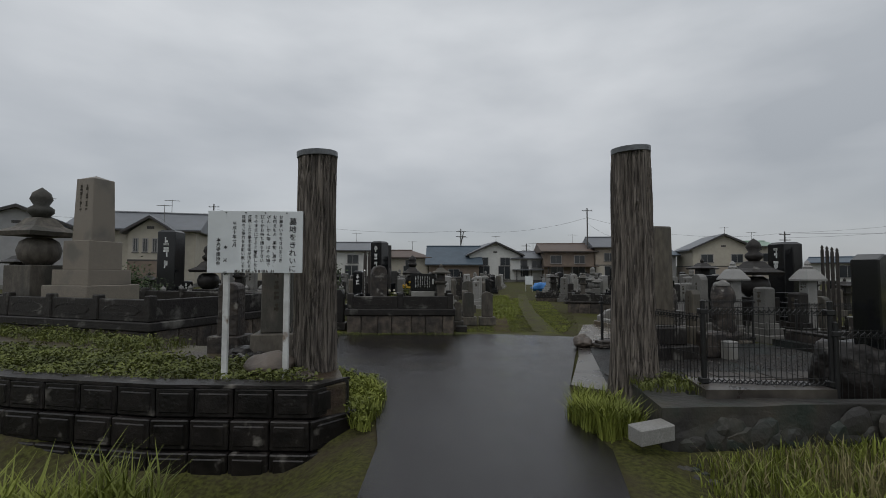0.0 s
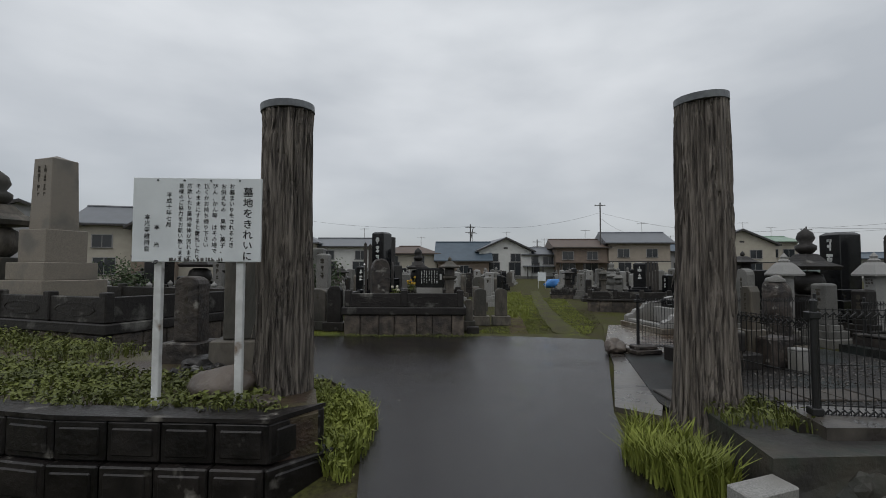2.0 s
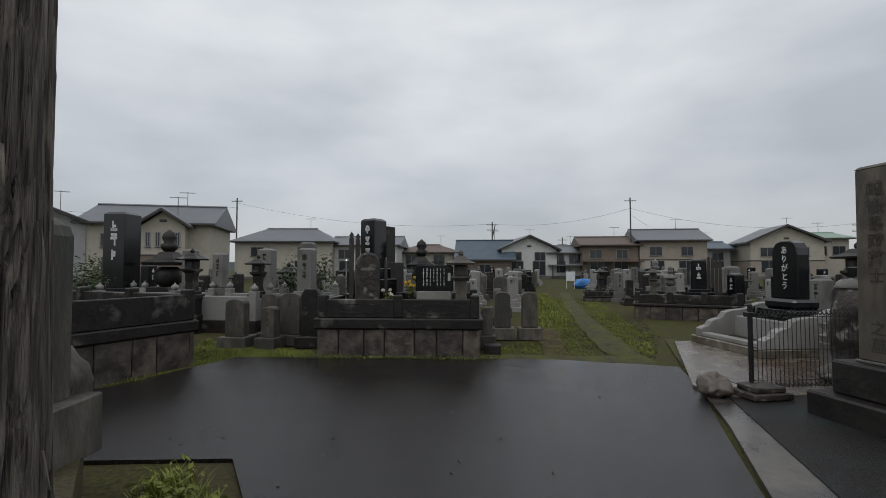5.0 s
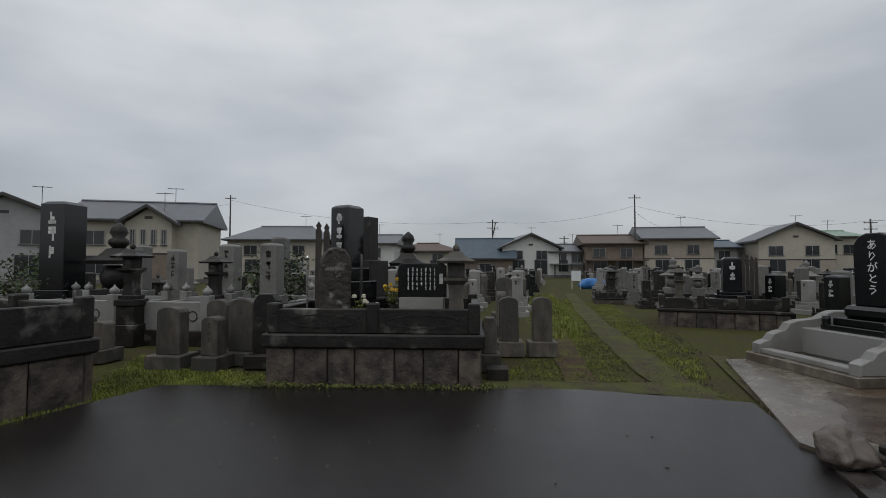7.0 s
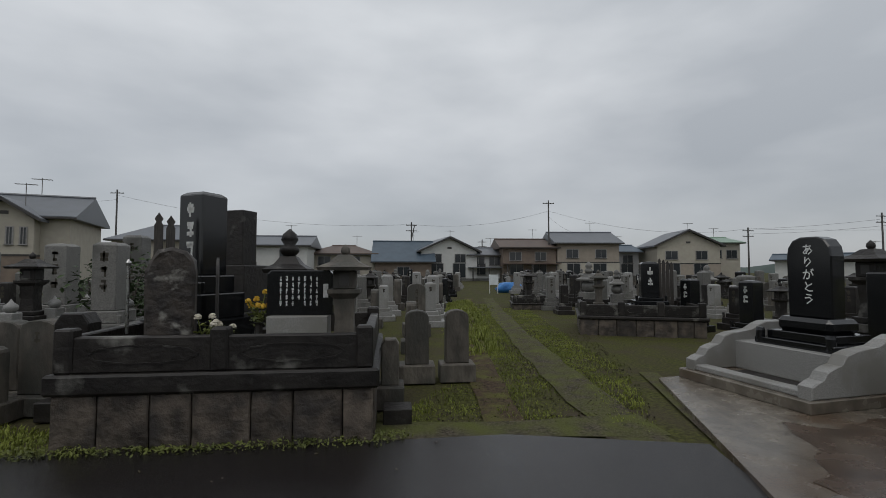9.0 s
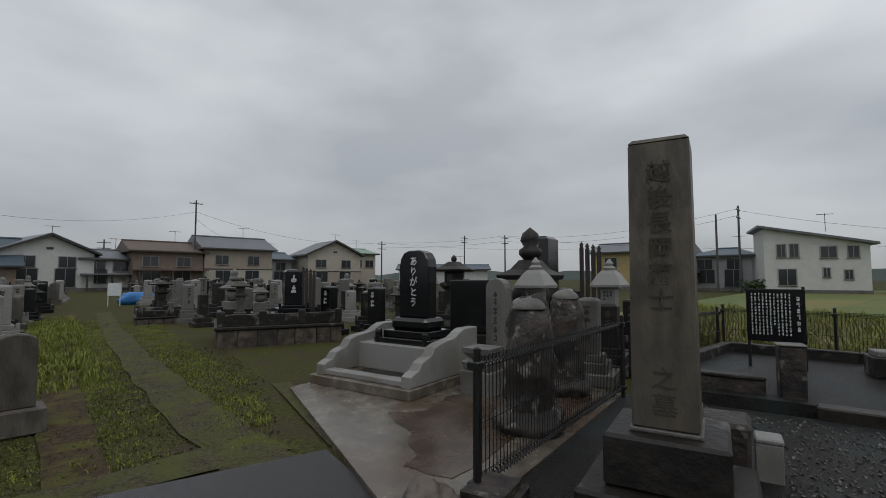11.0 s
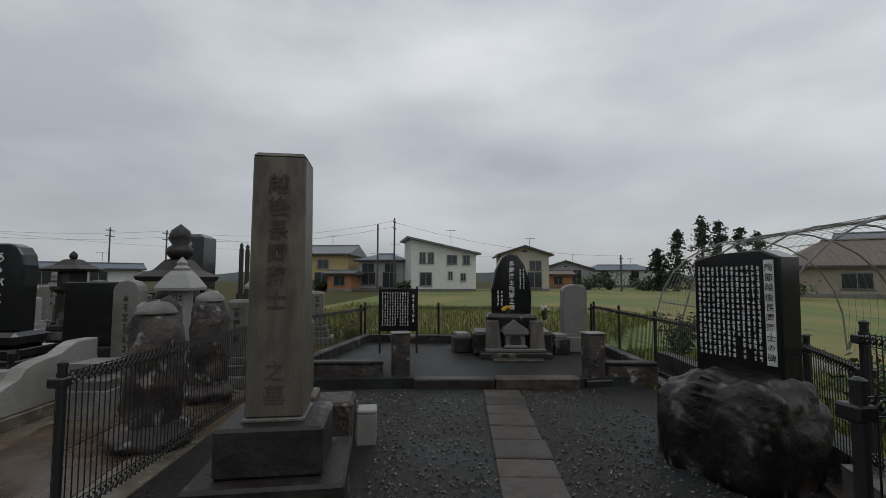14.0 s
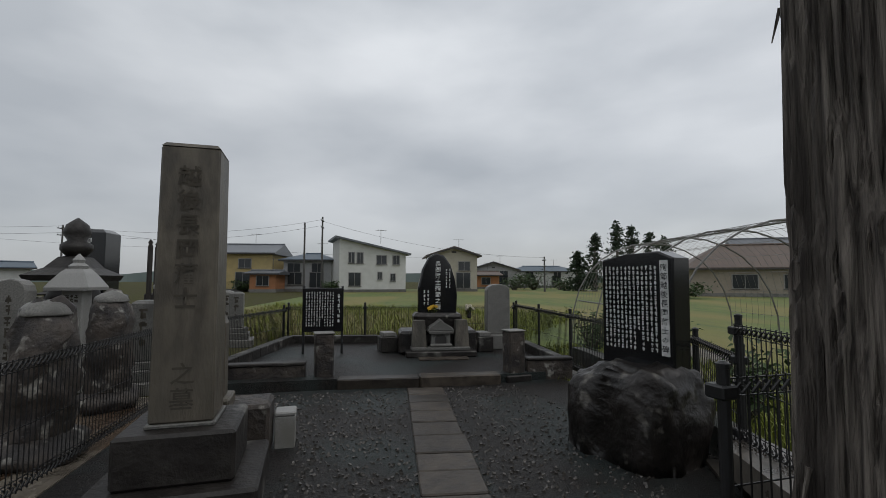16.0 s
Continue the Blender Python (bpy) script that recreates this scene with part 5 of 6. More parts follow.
def sotoba(m, n, h, label):
    t = thing("wooden_tablets", label, "wooden tablet", m, "memorial tablets")
    for i in range(n):
        bm = prism(bmesh.new(), [(-0.045, 0), (0.045, 0), (0.045, h), (0.025, h + 0.04), (0.045, h + 0.07), (0.0, h + 0.14), (-0.045, h + 0.07), (-0.025, h + 0.04), (-0.045, h)], -0.006, 0.006)
        part("tablet", bm, M_WOOD, t).location = (i * 0.115, 0.02 * i, -0.03 * i)


sotoba(pose(10.07, 10.07, 0.0, 0, 0, -83.2), 4, 2.1, "row of tall grey wooden memorial tablets")

# ---- the stone plot at the end of the drive ----
low_wall_plot("family_plot", "dark stone family plot on a rough block plinth facing the drive", pose(-0.81, 10.58, 0.0, 0, 0, 0.9), 2.62, 2.2, 0.45, 0.62, 0.92, 51, rows=1)
pillar_grave(pose(-1.52, 10.94, 0.62, 0, 0, -26.7), 0.36, 0.92, M_BLACKST, "tall polished black gravestone with white writing", seed=61, base=0.80)
t = thing("gravestone", "tall plain dark grey gravestone on a plinth", "gravestone", pose(-1.57, 12.39, 0.3, 0, 0, -23.9))
step_parts("plinth", [(0.9, 0.8, 0, 0.6), (0.62, 0.55, 0.6, 1.25)], M_DARKST, t)
part("shaft", boxed(-0.16, -0.15, 1.25, 0.16, 0.15, 2.05, bevel=0.012), M_DARKST, t)
t = thing("arched_stone", "lichened arched stone with a dark panel for its hollow", "gravestone", pose(-1.39, 9.94, 0.62, 0, 0, 19.4))
arch = [(-0.2, 0.2), (0.2, 0.2), (0.21, 0.85)] + [(0.21 * math.cos(a), 0.85 + 0.22 * math.sin(a)) for a in (0.5, 1.0, 1.57, 2.1, 2.6)] + [(-0.21, 0.85)]
part("stone", rough_up(prism(bmesh.new(), arch, -0.16, 0.16, 0.03), 0.02, 8, 2), M_LICHEN, t)
part("foot", rough_up(boxed(-0.28, -0.22, 0, 0.28, 0.22, 0.2, bevel=0.03), 0.02, 6), M_DARKST, t)
# Nothing is cut out: a thin dark panel paints the hollow's shade.
niche = [(x * 0.62, 0.3 + (z - 0.2) * 0.8) for x, z in arch]
part("niche", prism(bmesh.new(), niche, -0.012, 0.012), M_TRIM, t).matrix_world = pose(-1.38, 10.42, 0.62, 0, 0, 108) @ pose(0, -0.205, 0)
stupa(pose(-0.63, 11.32, 0.62, 0, 0, 0.7), 1.38, M_DARKST, "dark stone stupa with an onion finial")
t = thing("epitaph_slab", "polished black epitaph slab with white writing on a granite foot", "stone tablet", pose(-0.27, 10.2, 0.62, 0, 0, 0.5))
part("foot", boxed(-0.30, -0.12, 0.06, 0.30, 0.12, 0.40, bevel=0.008), M_WHITEST, t)
sl = part("slab", prism(bmesh.new(), [(-0.33, 0.40), (0.33, 0.40), (0.33, 0.82), (0.29, 0.86), (-0.29, 0.86), (-0.33, 0.82)], 0.0, 0.14, 0.01), M_BLACKST, t)
part("lettering", bars(bmesh.new(), 7, -0.22, 0.2, 0.45, 0.80, 16, fill=0.8, wide=0.4), M_WHITEINK, sl).location = (0, -0.002, 0)
part("title", boxed(0.235, -0.003, 0.58, 0.285, -0.001, 0.72), M_WHITEINK, sl)
stone_lantern(pose(0.2, 10.08, 0.62, 0, 0, 0.2), 1.12, M_OLDST, "weathered stone lantern on the plot's corner")
flowers(pose(-1.06, 9.84, 0.68, 0, 0, 1.2), 7, M_PETALW, "white chrysanthemums in a grave vase", 3, 0.42)
flowers(pose(-0.93, 9.96, 0.68, 0, 0, 1), 8, M_PETALW, "white chrysanthemums in a grave vase", 3, 0.40)
flowers(pose(-0.68, 10.23, 0.80, 0, 0, 0.8), 9, M_PETALY, "wilting yellow flowers in a grave vase", 8, 0.46)
sotoba(pose(-1.87, 10.64, 0.62, 0, 0, 1.6), 2, 1.35, "pair of dark wooden memorial tablets")
t = thing("flower_stand", "slim stainless steel rod stand on the plot", "stand", pose(-1.74, 9.85, 0.9, 0, 0, 1.7))
part("tube", rod(bmesh.new(), (0, 0, 0), (0, 0, 0.62), 0.014, 10), M_STEEL, t)
part("knob", lathe(bmesh.new(), [(0.02, 0.62), (0.025, 0.65), (0.005, 0.68)], 10), M_STEEL, t)
for x, y, w, h, lab in ((0.99, 11.68, 0.32, 0.72, "plain rounded old gravestone on a block"), (1.54, 11.72, 0.32, 0.72, "plain rounded old gravestone on a block"), (0.65, 10.57, 0.2, 0.5, "narrow mossy gravestone beside the plinth")):
    stele(pose(x, y, -0.02), w, 0.2, h, 0.24, M_OLDST, lab, w > 0.25, "old stones beside the lane", seed=x, inscribed=False)
t = tagged(part("stone_block", boxed(-0.14, -0.13, 0, 0.14, 0.13, 0.17, bevel=0.012), M_DARKST), "dark rectangular stone block beside the plinth", "stone block")
t.matrix_world = pose(0.73, 10.01, -0.03, 0, 0, -0.5)

# old stones left of the plot
rnd = random.Random(44)
for x, y, w, h, mtl in ((-3.92, 10.37, 0.36, 0.68, M_OLDST), (-3.27, 10.32, 0.26, 0.55, M_OLDST), (-3.02, 10.72, 0.4, 0.78, M_OLDST), (-2.57, 10.51, 0.34, 0.86, M_DARKST), (-3.52, 10.92, 0.34, 0.75, M_OLDST),
                        (-5.26, 10.7, 0.22, 0.42, M_OLDST), (-5.64, 10.77, 0.25, 0.5, M_LICHEN), (-6.03, 10.83, 0.22, 0.5, M_OLDST), (-6.41, 10.9, 0.26, 0.55, M_OLDST), (-6.84, 10.97, 0.24, 0.55, M_DARKST), (-7.26, 11.03, 0.26, 0.6, M_OLDST), (-7.74, 11.1, 0.28, 0.6, M_OLDST)):
    stele(pose(x, y, -0.02, 0, 0, rnd.uniform(-8, 8)), w, 0.22, h, 0.2, mtl, "row of old weathered gravestones beside the grass", rnd.random() < 0.6, "old stones left of the plot", seed=x, inscribed=rnd.random() < 0.4)


def white_plot(m, w, d, label):
    """A pale walled plot with onion-topped corner posts."""
    t = thing("walled_plot", label, "grave plot", m, "pale walled plots")
    part("plinth", boxed(-w / 2, -d / 2, -0.05, w / 2, d / 2, 0.25, bevel=0.012), M_DARKST, t)
    for s in (-1, 1):
        part("wall", boxed(-w / 2 + 0.05, s * (d / 2 - 0.1) - 0.07, 0.25, w / 2 - 0.05, s * (d / 2 - 0.1) + 0.07, 0.78, bevel=0.01), M_WHITEST, t)
        part("side_wall", boxed(s * (w / 2 - 0.1) - 0.07, -d / 2 + 0.1, 0.25, s * (w / 2 - 0.1) + 0.07, d / 2 - 0.1, 0.72, bevel=0.01), M_WHITEST, t)
        for r in (-1, 1):
            p = part("corner_post", boxed(s * (w / 2 - 0.1) - 0.09, r * (d / 2 - 0.1) - 0.09, 0.25, s * (w / 2 - 0.1) + 0.09, r * (d / 2 - 0.1) + 0.09, 0.90, bevel=0.01), M_WHITEST, t)
            part("onion_finial", lathe(bmesh.new(), [(0.05, 0.90), (0.085, 0.95), (0.08, 1.0), (0.03, 1.04), (0.004, 1.09)], 14, pose(s * (w / 2 - 0.1), r * (d / 2 - 0.1), 0)), M_WHITEST, p, smooth=True)
    crest = bmesh.new()
    for k in range(14):
        a0, a1 = k / 14 * 6.2832, (k + 1) / 14 * 6.2832
        rod(crest, (w * 0.3 + 0.09 * math.cos(a0), -d / 2 + 0.028, 0.52 + 0.09 * math.sin(a0)), (w * 0.3 + 0.09 * math.cos(a1), -d / 2 + 0.028, 0.52 + 0.09 * math.sin(a1)), 0.008, 4)
    part("crest", crest, M_INK, t)
    return t


for x, y, w in ((-5.22, 12.97, 1.7), (-7.54, 13.28, 2.2), (-3.94, 13.72, 1.3), (-10.01, 13.49, 2.4)):
    white_plot(pose(x, y, 0, 0, 0, -4), w, 1.6, "pale granite walled plot with onion-topped posts")
pillar_grave(pose(-9.28, 14.19, 0, 0, 0, 0.1), 0.62, 2.0, M_BLACKST, "tall polished black gravestone with white writing", seed=71, base=0.9)
stone_lantern(pose(-5.93, 12.12, 0.72, 0, 0, 2.9), 1.15, M_DARKST)
stone_lantern(pose(-4.77, 12.91, 0.7, 0, 0, 2.4), 1.05, M_DARKST)
stupa(pose(-8.05, 14.38, 0, 0, 0, 2.9), 2.5, M_DARKST)
for x, y, h, r in ((-5.93, 12.12, 0.72, 0.2), (-4.77, 12.91, 0.7, 0.2), (7.81, 11.61, 0.55, 0.24)):
    ob = thing('lantern_pedestal', 'plain dark stone pedestal under a lantern', 'pedestal', pose(x, y, -0.02), 'lantern pedestals')
    part('block', boxed(-r, -r, 0, r, r, h * 0.55, bevel=0.012), M_DARKST, ob)
    part('block', boxed(-r * 0.85, -r * 0.85, h * 0.55, r * 0.85, r * 0.85, h + 0.02, bevel=0.012), M_DARKST, ob)
for x, y, w, h in ((-5.03, 13.93, 0.36, 1.0), (-3.43, 12.53, 0.34, 0.95), (-7.28, 14.15, 0.3, 1.0), (-4.15, 14.55, 0.34, 1.2), (-6.41, 14.12, 0.3, 0.9)):
    pillar_grave(pose(x, y, 0.2), w, h, M_GREYST, seed=int(x * 10), base=0.7)

# ---- round plot and low plot beside the lane ----
low_wall_plot("family_plot", "mossy dark family plot with a stained wall", pose(6.66, 16.5, 0, 0, 0, -20.1), 2.7, 2.2, 0.34, 0.42, 0.68, 81, rows=1, panels=3)
low_wall_plot("family_plot", "low stained family plot beside the lane", pose(6.27, 23.61, 0, 0, 0, -10.6), 1.9, 1.9, 0.16, 0.22, 0.42, 82, rows=1)
stone_lantern(pose(5.86, 16.78, 0.5, 0, 0, -19.5), 1.0, M_OLDST)
pillar_grave(pose(7.09, 16.55, 0.5, 0, 0, -20.3), 0.42, 0.85, M_BLACKST, "dark gravestone on the mossy plot", seed=5, base=0.3)
sotoba(pose(7.47, 16.7, 0.5, 0, 0, -4.4), 4, 1.15, "cluster of grey wooden memorial tablets")
stupa(pose(6.5, 17.09, 0.5, 0, 0, -19.8), 1.0, M_GREYST)
t = thing("notice_board", "small white notice on two posts beside the lane", "notice board", pose(6.89, 34.62, 0, 0, 0, -1.9))
part("panel", boxed(-0.3, -0.015, 0.55, 0.3, 0.015, 1.2), M_SIGN, t)
for x in (-0.26, 0.26):
    part("post", boxed(x - 0.02, 0.015, 0, x + 0.02, 0.05, 1.25), M_POSTW, t)
b = tagged(part("tarpaulin", rough_up(boulder(1.9, 1.2, 0.7, 5, 3), 0.12, 4), M_BLUE), "heap covered with a bright blue tarpaulin", "tarpaulin")
b.matrix_world = pose(8.35, 36.41, -0.03, 0, 0, -2.2)

# ---- rows of graves farther off ----
proto = [pillar_grave(pose(0, -400, -50), 0.30, 0.78, M_GREYST, "grey granite family gravestone on a stepped plinth", seed=101, group="distant gravestones"),
         pillar_grave(pose(2, -400, -50), 0.28, 0.66, M_DARKST, "dark weathered gravestone on a stepped plinth", seed=102, group="distant gravestones"),
         pillar_grave(pose(4, -400, -50), 0.32, 0.85, M_BLACKST, "polished black gravestone on a stepped plinth", seed=103, group="distant gravestones"),
         stone_lantern(pose(6, -400, -50), 1.35, M_DARKST, group="distant stone lanterns"),
         stele(pose(8, -400, -50), 0.34, 0.2, 0.75, 0.25, M_OLDST, group="distant gravestones", seed=3),
         pillar_grave(pose(10, -400, -50), 0.30, 0.72, M_WHITEST, "pale granite gravestone on a stepped plinth", seed=104, group="distant gravestones"),
         stupa(pose(12, -400, -50), 1.5, M_GREYST, group="distant stone stupas")]
rnd = random.Random(99)


def lane_x(y):
    return 2.2 + 4.2 * ((y - 10) / 28) ** 1.1


for y in np.arange(14.2, 50, 1.75):
    for side in (-1, 1):
        x = lane_x(y) + side * (1.7 if side < 0 else 2.6) + rnd.uniform(-0.2, 0.2)
        for k in range(11 if y < 36 else 9):
            xx = x + side * k * rnd.uniform(1.25, 1.6)
            yy = y + rnd.uniform(-0.3, 0.3)
            clash = (4.4 < xx < 8.2 and 15.9 < yy < 19.8) or (4.4 < xx < 7.2 and 23.6 < yy < 26.8) or (xx > 10.2 and yy < 16.5) or (xx < -2.9 and yy < 16.6) or (xx > 3 and yy < 16.2) or xx < -18 or xx > 26 or (5 < xx < 9 and 36 < yy < 41)
            if clash or rnd.random() < 0.12:
                continue
            p = proto[rnd.choices(range(7), (5, 4, 2, 2, 3, 3, 1))[0]]
            s = rnd.uniform(0.85, 1.25)
            c = copy_thing(p, pose(xx, yy, -0.04, 0, 0, rnd.choice((0, 0, -75, 90)) + rnd.uniform(-6, 6)))
            c.scale = (s, s, s)
for x in np.arange(8.0, 16, 1.5):
    for y in np.arange(13.0, 16.5, 1.6):
        if rnd.random() < 0.85:
            copy_thing(proto[rnd.choice((0, 1, 1, 3, 4, 2))], pose(x + rnd.uniform(-0.2, 0.2), y + rnd.uniform(-0.2, 0.2), -0.04, 0, 0, -75 + rnd.uniform(-5, 5)))
for x, y in ((7.62, 8.73), (8.42, 8.77), (9.34, 9.3), (10.22, 9.12), (10.95, 9.99), (11.95, 9.14), (12.98, 9.76), (13.89, 10.18)):
    copy_thing(proto[rnd.choice((0, 1, 4, 1))], pose(x, y, -0.04, 0, 0, -75 + rnd.uniform(-5, 5)))
for p in proto:
    for o in list(p.children_recursive):
        bpy.data.objects.remove(o)
    bpy.data.objects.remove(p)


# ---- houses ----
def window(parent, x, y, z, w, h, sill=True):
    """A framed window on a wall that faces -y."""
    t = part("window", boxed(x - w / 2 - 0.07, y - 0.05, z - 0.07, x + w / 2 + 0.07, y - 0.02, z + h + 0.07), M_FRAME, parent)
    for k in (0, 1):
        part("pane", boxed(x - w / 2 + k * w / 2 + 0.03, y - 0.065, z, x - w / 2 + (k + 1) * w / 2 - 0.03, y - 0.052, z + h), M_PANE, t)
    part("sill", boxed(x - w / 2 - 0.1, y - 0.12, z - 0.12, x + w / 2 + 0.1, y - 0.02, z - 0.075), M_TRIM, t)


def house(m, w, d, eave, ridge, wall, roof, label, style="gable", wins=(), porch=False, wall2=None, side_wins=()):
    """Two-storey house that faces -y; style: gable (ridge along y), side (ridge along x), hip or shed."""
    t = thing("house", label, "house", m)
    part("wall", boxed(-w / 2, 0, 0, w / 2, d, eave), wall, t)
    if wall2:
        part("lower_wall", boxed(-w / 2 - 0.03, -0.03, 0, w / 2 + 0.03, d + 0.03, eave * 0.48), wall2, t)
        part("band", boxed(-w / 2 - 0.05, -0.05, eave * 0.48, w / 2 + 0.05, d + 0.05, eave * 0.51), M_TRIM, t)
    part("foundation", boxed(-w / 2 - 0.05, -0.05, -0.3, w / 2 + 0.05, d + 0.05, 0.35), M_GREYST, t)
    o, th = 0.55, 0.22
    bm = bmesh.new()
    if style == "gable":
        prism(bm, [(-w / 2 - o, eave - 0.15), (0, ridge), (w / 2 + o, eave - 0.15), (w / 2 + o, eave - 0.15 + th), (0, ridge + th), (-w / 2 - o, eave - 0.15 + th)], -o, d + o)
        part("gable_wall", prism(bmesh.new(), [(-w / 2, eave), (w / 2, eave), (0, ridge - 0.05)], 0.01, d - 0.01), wall, t)
        rf = part("roof", bm, roof, t)
        part("bargeboard", prism(bmesh.new(), [(-w / 2 - o, eave - 0.2), (0, ridge - 0.08), (w / 2 + o, eave - 0.2), (w / 2 + o, eave), (0, ridge + 0.15), (-w / 2 - o, eave)], -o - 0.04, -o - 0.004), M_TRIM, rf)
        part("gable_vent", boxed(-0.3, -0.04, eave + 0.35, 0.3, 0.0, eave + 0.6), M_TRIM, t)
    elif style == "shed":
        prism(bm, [(-w / 2 - o, ridge), (w / 2 + o, eave - 0.1), (w / 2 + o, eave + 0.12), (-w / 2 - o, ridge + th)], -o, d + o)
        part("upper_wall", prism(bmesh.new(), [(-w / 2, eave), (w / 2, eave - 0.02), (-w / 2, ridge - 0.02)], 0.0, d), wall, t)
        part("roof", bm, roof, t)
    else:
        inset = 0 if style == "side" else min(w, d) * 0.42
        vs = [Vector(p) for p in ((-w / 2 - o, -o, eave), (w / 2 + o, -o, eave), (w / 2 + o, d + o, eave), (-w / 2 - o, d + o, eave), (-w / 2 - o + inset, d / 2, ridge), (w / 2 + o - inset, d / 2, ridge))]
        lo = [bm.verts.new(v - Vector((0, 0, 0.12))) for v in vs[:4]]
        hi = [bm.verts.new(v + Vector((0, 0, 0.08 if i < 4 else 0))) for i, v in enumerate(vs)]
        for f in ((hi[0], hi[1], hi[5], hi[4]), (hi[2], hi[3], hi[4], hi[5]), (hi[1], hi[2], hi[5]), (hi[3], hi[0], hi[4]), lo[::-1], (lo[0], lo[1], hi[1], hi[0]), (lo[1], lo[2], hi[2], hi[1]), (lo[2], lo[3], hi[3], hi[2]), (lo[3], lo[0], hi[0], hi[3])):
            bm.faces.new(f)
        bmesh.ops.recalc_face_normals(bm, faces=bm.faces)
        rf = part("roof", bm, roof, t)
        part("gutter", boxed(-w / 2 - o, -o - 0.1, eave - 0.12, w / 2 + o, -o - 0.005, eave), M_TRIM, rf)
        part("ridge_cap", rod(bmesh.new(), (-w / 2 - o + inset, d / 2, ridge + 0.03), (w / 2 + o - inset, d / 2, ridge + 0.03), 0.12, 6), roof, rf)
        if style == "side":
            gw = prism(bmesh.new(), [(0, eave - 0.05), (d, eave - 0.05), (d / 2, ridge - 0.18)], -w / 2 + 0.01, w / 2 - 0.01)
            bmesh.ops.transform(gw, matrix=Matrix(((0, 1, 0, 0), (1, 0, 0, 0), (0, 0, 1, 0), (0, 0, 0, 1))), verts=gw.verts)
            bmesh.ops.recalc_face_normals(gw, faces=gw.faces)
            part("gable_wall", gw, wall, t)
    for x, z, ww, hh in wins:
        window(t, x, 0, z, ww, hh)
    if porch:
        pr = part("porch_roof", prism(bmesh.new(), [(-w * 0.5 - 0.3, eave * 0.5), (w * 0.5 + 0.3, eave * 0.5), (w * 0.5 + 0.3, eave * 0.5 + 0.15), (-w * 0.5 - 0.3, eave * 0.5 + 0.15)], -1.6, 0.0), roof, t)
        for x in (-w * 0.45, 0, w * 0.45):
            part("porch_post", boxed(x - 0.08, -1.5, 0, x + 0.08, -1.34, eave * 0.5), M_TRIM, pr)
    an = part("antenna", rod(bmesh.new(), (w * 0.2, d / 2, ridge - 0.3), (w * 0.2, d / 2, ridge + 1.5), 0.03, 5), M_PIPE, t)
    bm = bmesh.new()
    rod(bm, (w * 0.2 - 0.7, d / 2, ridge + 1.4), (w * 0.2 + 0.7, d / 2, ridge + 1.4), 0.02, 4)
    for k in range(6):
        rod(bm, (w * 0.2 - 0.6 + k * 0.24, d / 2 - 0.3, ridge + 1.4), (w * 0.2 - 0.6 + k * 0.24, d / 2 + 0.3, ridge + 1.4), 0.014, 4)
    part("aerial", bm, M_PIPE, an)
    return t


W4 = lambda w, e: [(-w * 0.28, e * 0.62, 1.6, 1.1), (w * 0.22, e * 0.62, 1.5, 1.1), (-w * 0.26, 0.9, 1.8, 1.5), (w * 0.2, 0.5, 1.8, 1.9)]
# row to the north
house(pose(-37.28, 38.23, 0, 0, 0, 35.2), 8, 8, 5.4, 7.2, M_WALLG, M_ROOFG, "grey two-storey house with a grey roof", "gable", W4(8, 5.4))
house(pose(-29.39, 42.07, 0, 0, 0, 16.9), 10.5, 8, 5.5, 7.6, M_WALLC, M_ROOFG, "cream two-storey house with a projecting gable", "side", W4(10.5, 5.5))
t = house(pose(-27.55, 41.54, 0, 0, 0, 16.8), 3.6, 3, 5.2, 6.6, M_WALLC, M_ROOFG, "cream gabled bay of a two-storey house", "gable", [(-1.2, 3.4, 0.35, 1.2), (-0.4, 3.4, 0.35, 1.2), (0.4, 3.4, 0.35, 1.2), (1.2, 3.4, 0.35, 1.2)], wall2=M_WALLBR)
house(pose(-24.69, 60.81, 0, 0, 0, 6), 12.5, 8, 4.9, 6.9, M_WALLC, M_ROOFG, "cream house with a grey hipped roof", "hip", W4(12, 4.9))
house(pose(-14.71, 63.22, 0, 0, 0, 1.2), 9, 8, 4.5, 5.9, M_WALLW, M_ROOFG, "white two-storey house with a grey roof", "side", W4(9, 4.5))
house(pose(-6.82, 69.12, 0, 0, 0, 0.5), 9, 8, 3.7, 5.0, M_WALLC, M_ROOFBR, "low cream house with a brown roof", "hip", W4(8, 3.6))
house(pose(1.56, 67.34, 0, 0, 0, -0.5), 7.5, 9, 2.6, 5.6, M_WALLBR, M_ROOFB, "barn-like house with a broad blue slate roof", "side", [(0, 0.8, 1.6, 1.1)])
house(pose(7.94, 69.07, 0, 0, 0, 8.8), 8.0, 11, 4.1, 6.0, M_WALLW, M_ROOFG, "white two-storey house with a grey gable roof", "gable", W4(7, 4.2))
house(pose(13.41, 69.77, 0, 0, 0, -1.8), 5.0, 7, 3.6, 4.8, M_WALLW, M_ROOFG, "white wing of a two-storey house", "side", W4(4.6, 3.6)[:3], porch=True)
house(pose(18.84, 67.56, 0, 0, 0, -2.5), 7.4, 8, 4.6, 6.0, M_WALLBR, M_ROOFBR, "brown two-storey house with a covered porch", "side", W4(7, 4.6), porch=True)
house(pose(26.93, 66.84, 0, 0, 0, -3.4), 8.6, 8, 5.2, 7.0, M_WALLB, M_ROOFG, "beige two-storey house with a dark band", "side", W4(8, 5.2), wall2=M_WALLC)
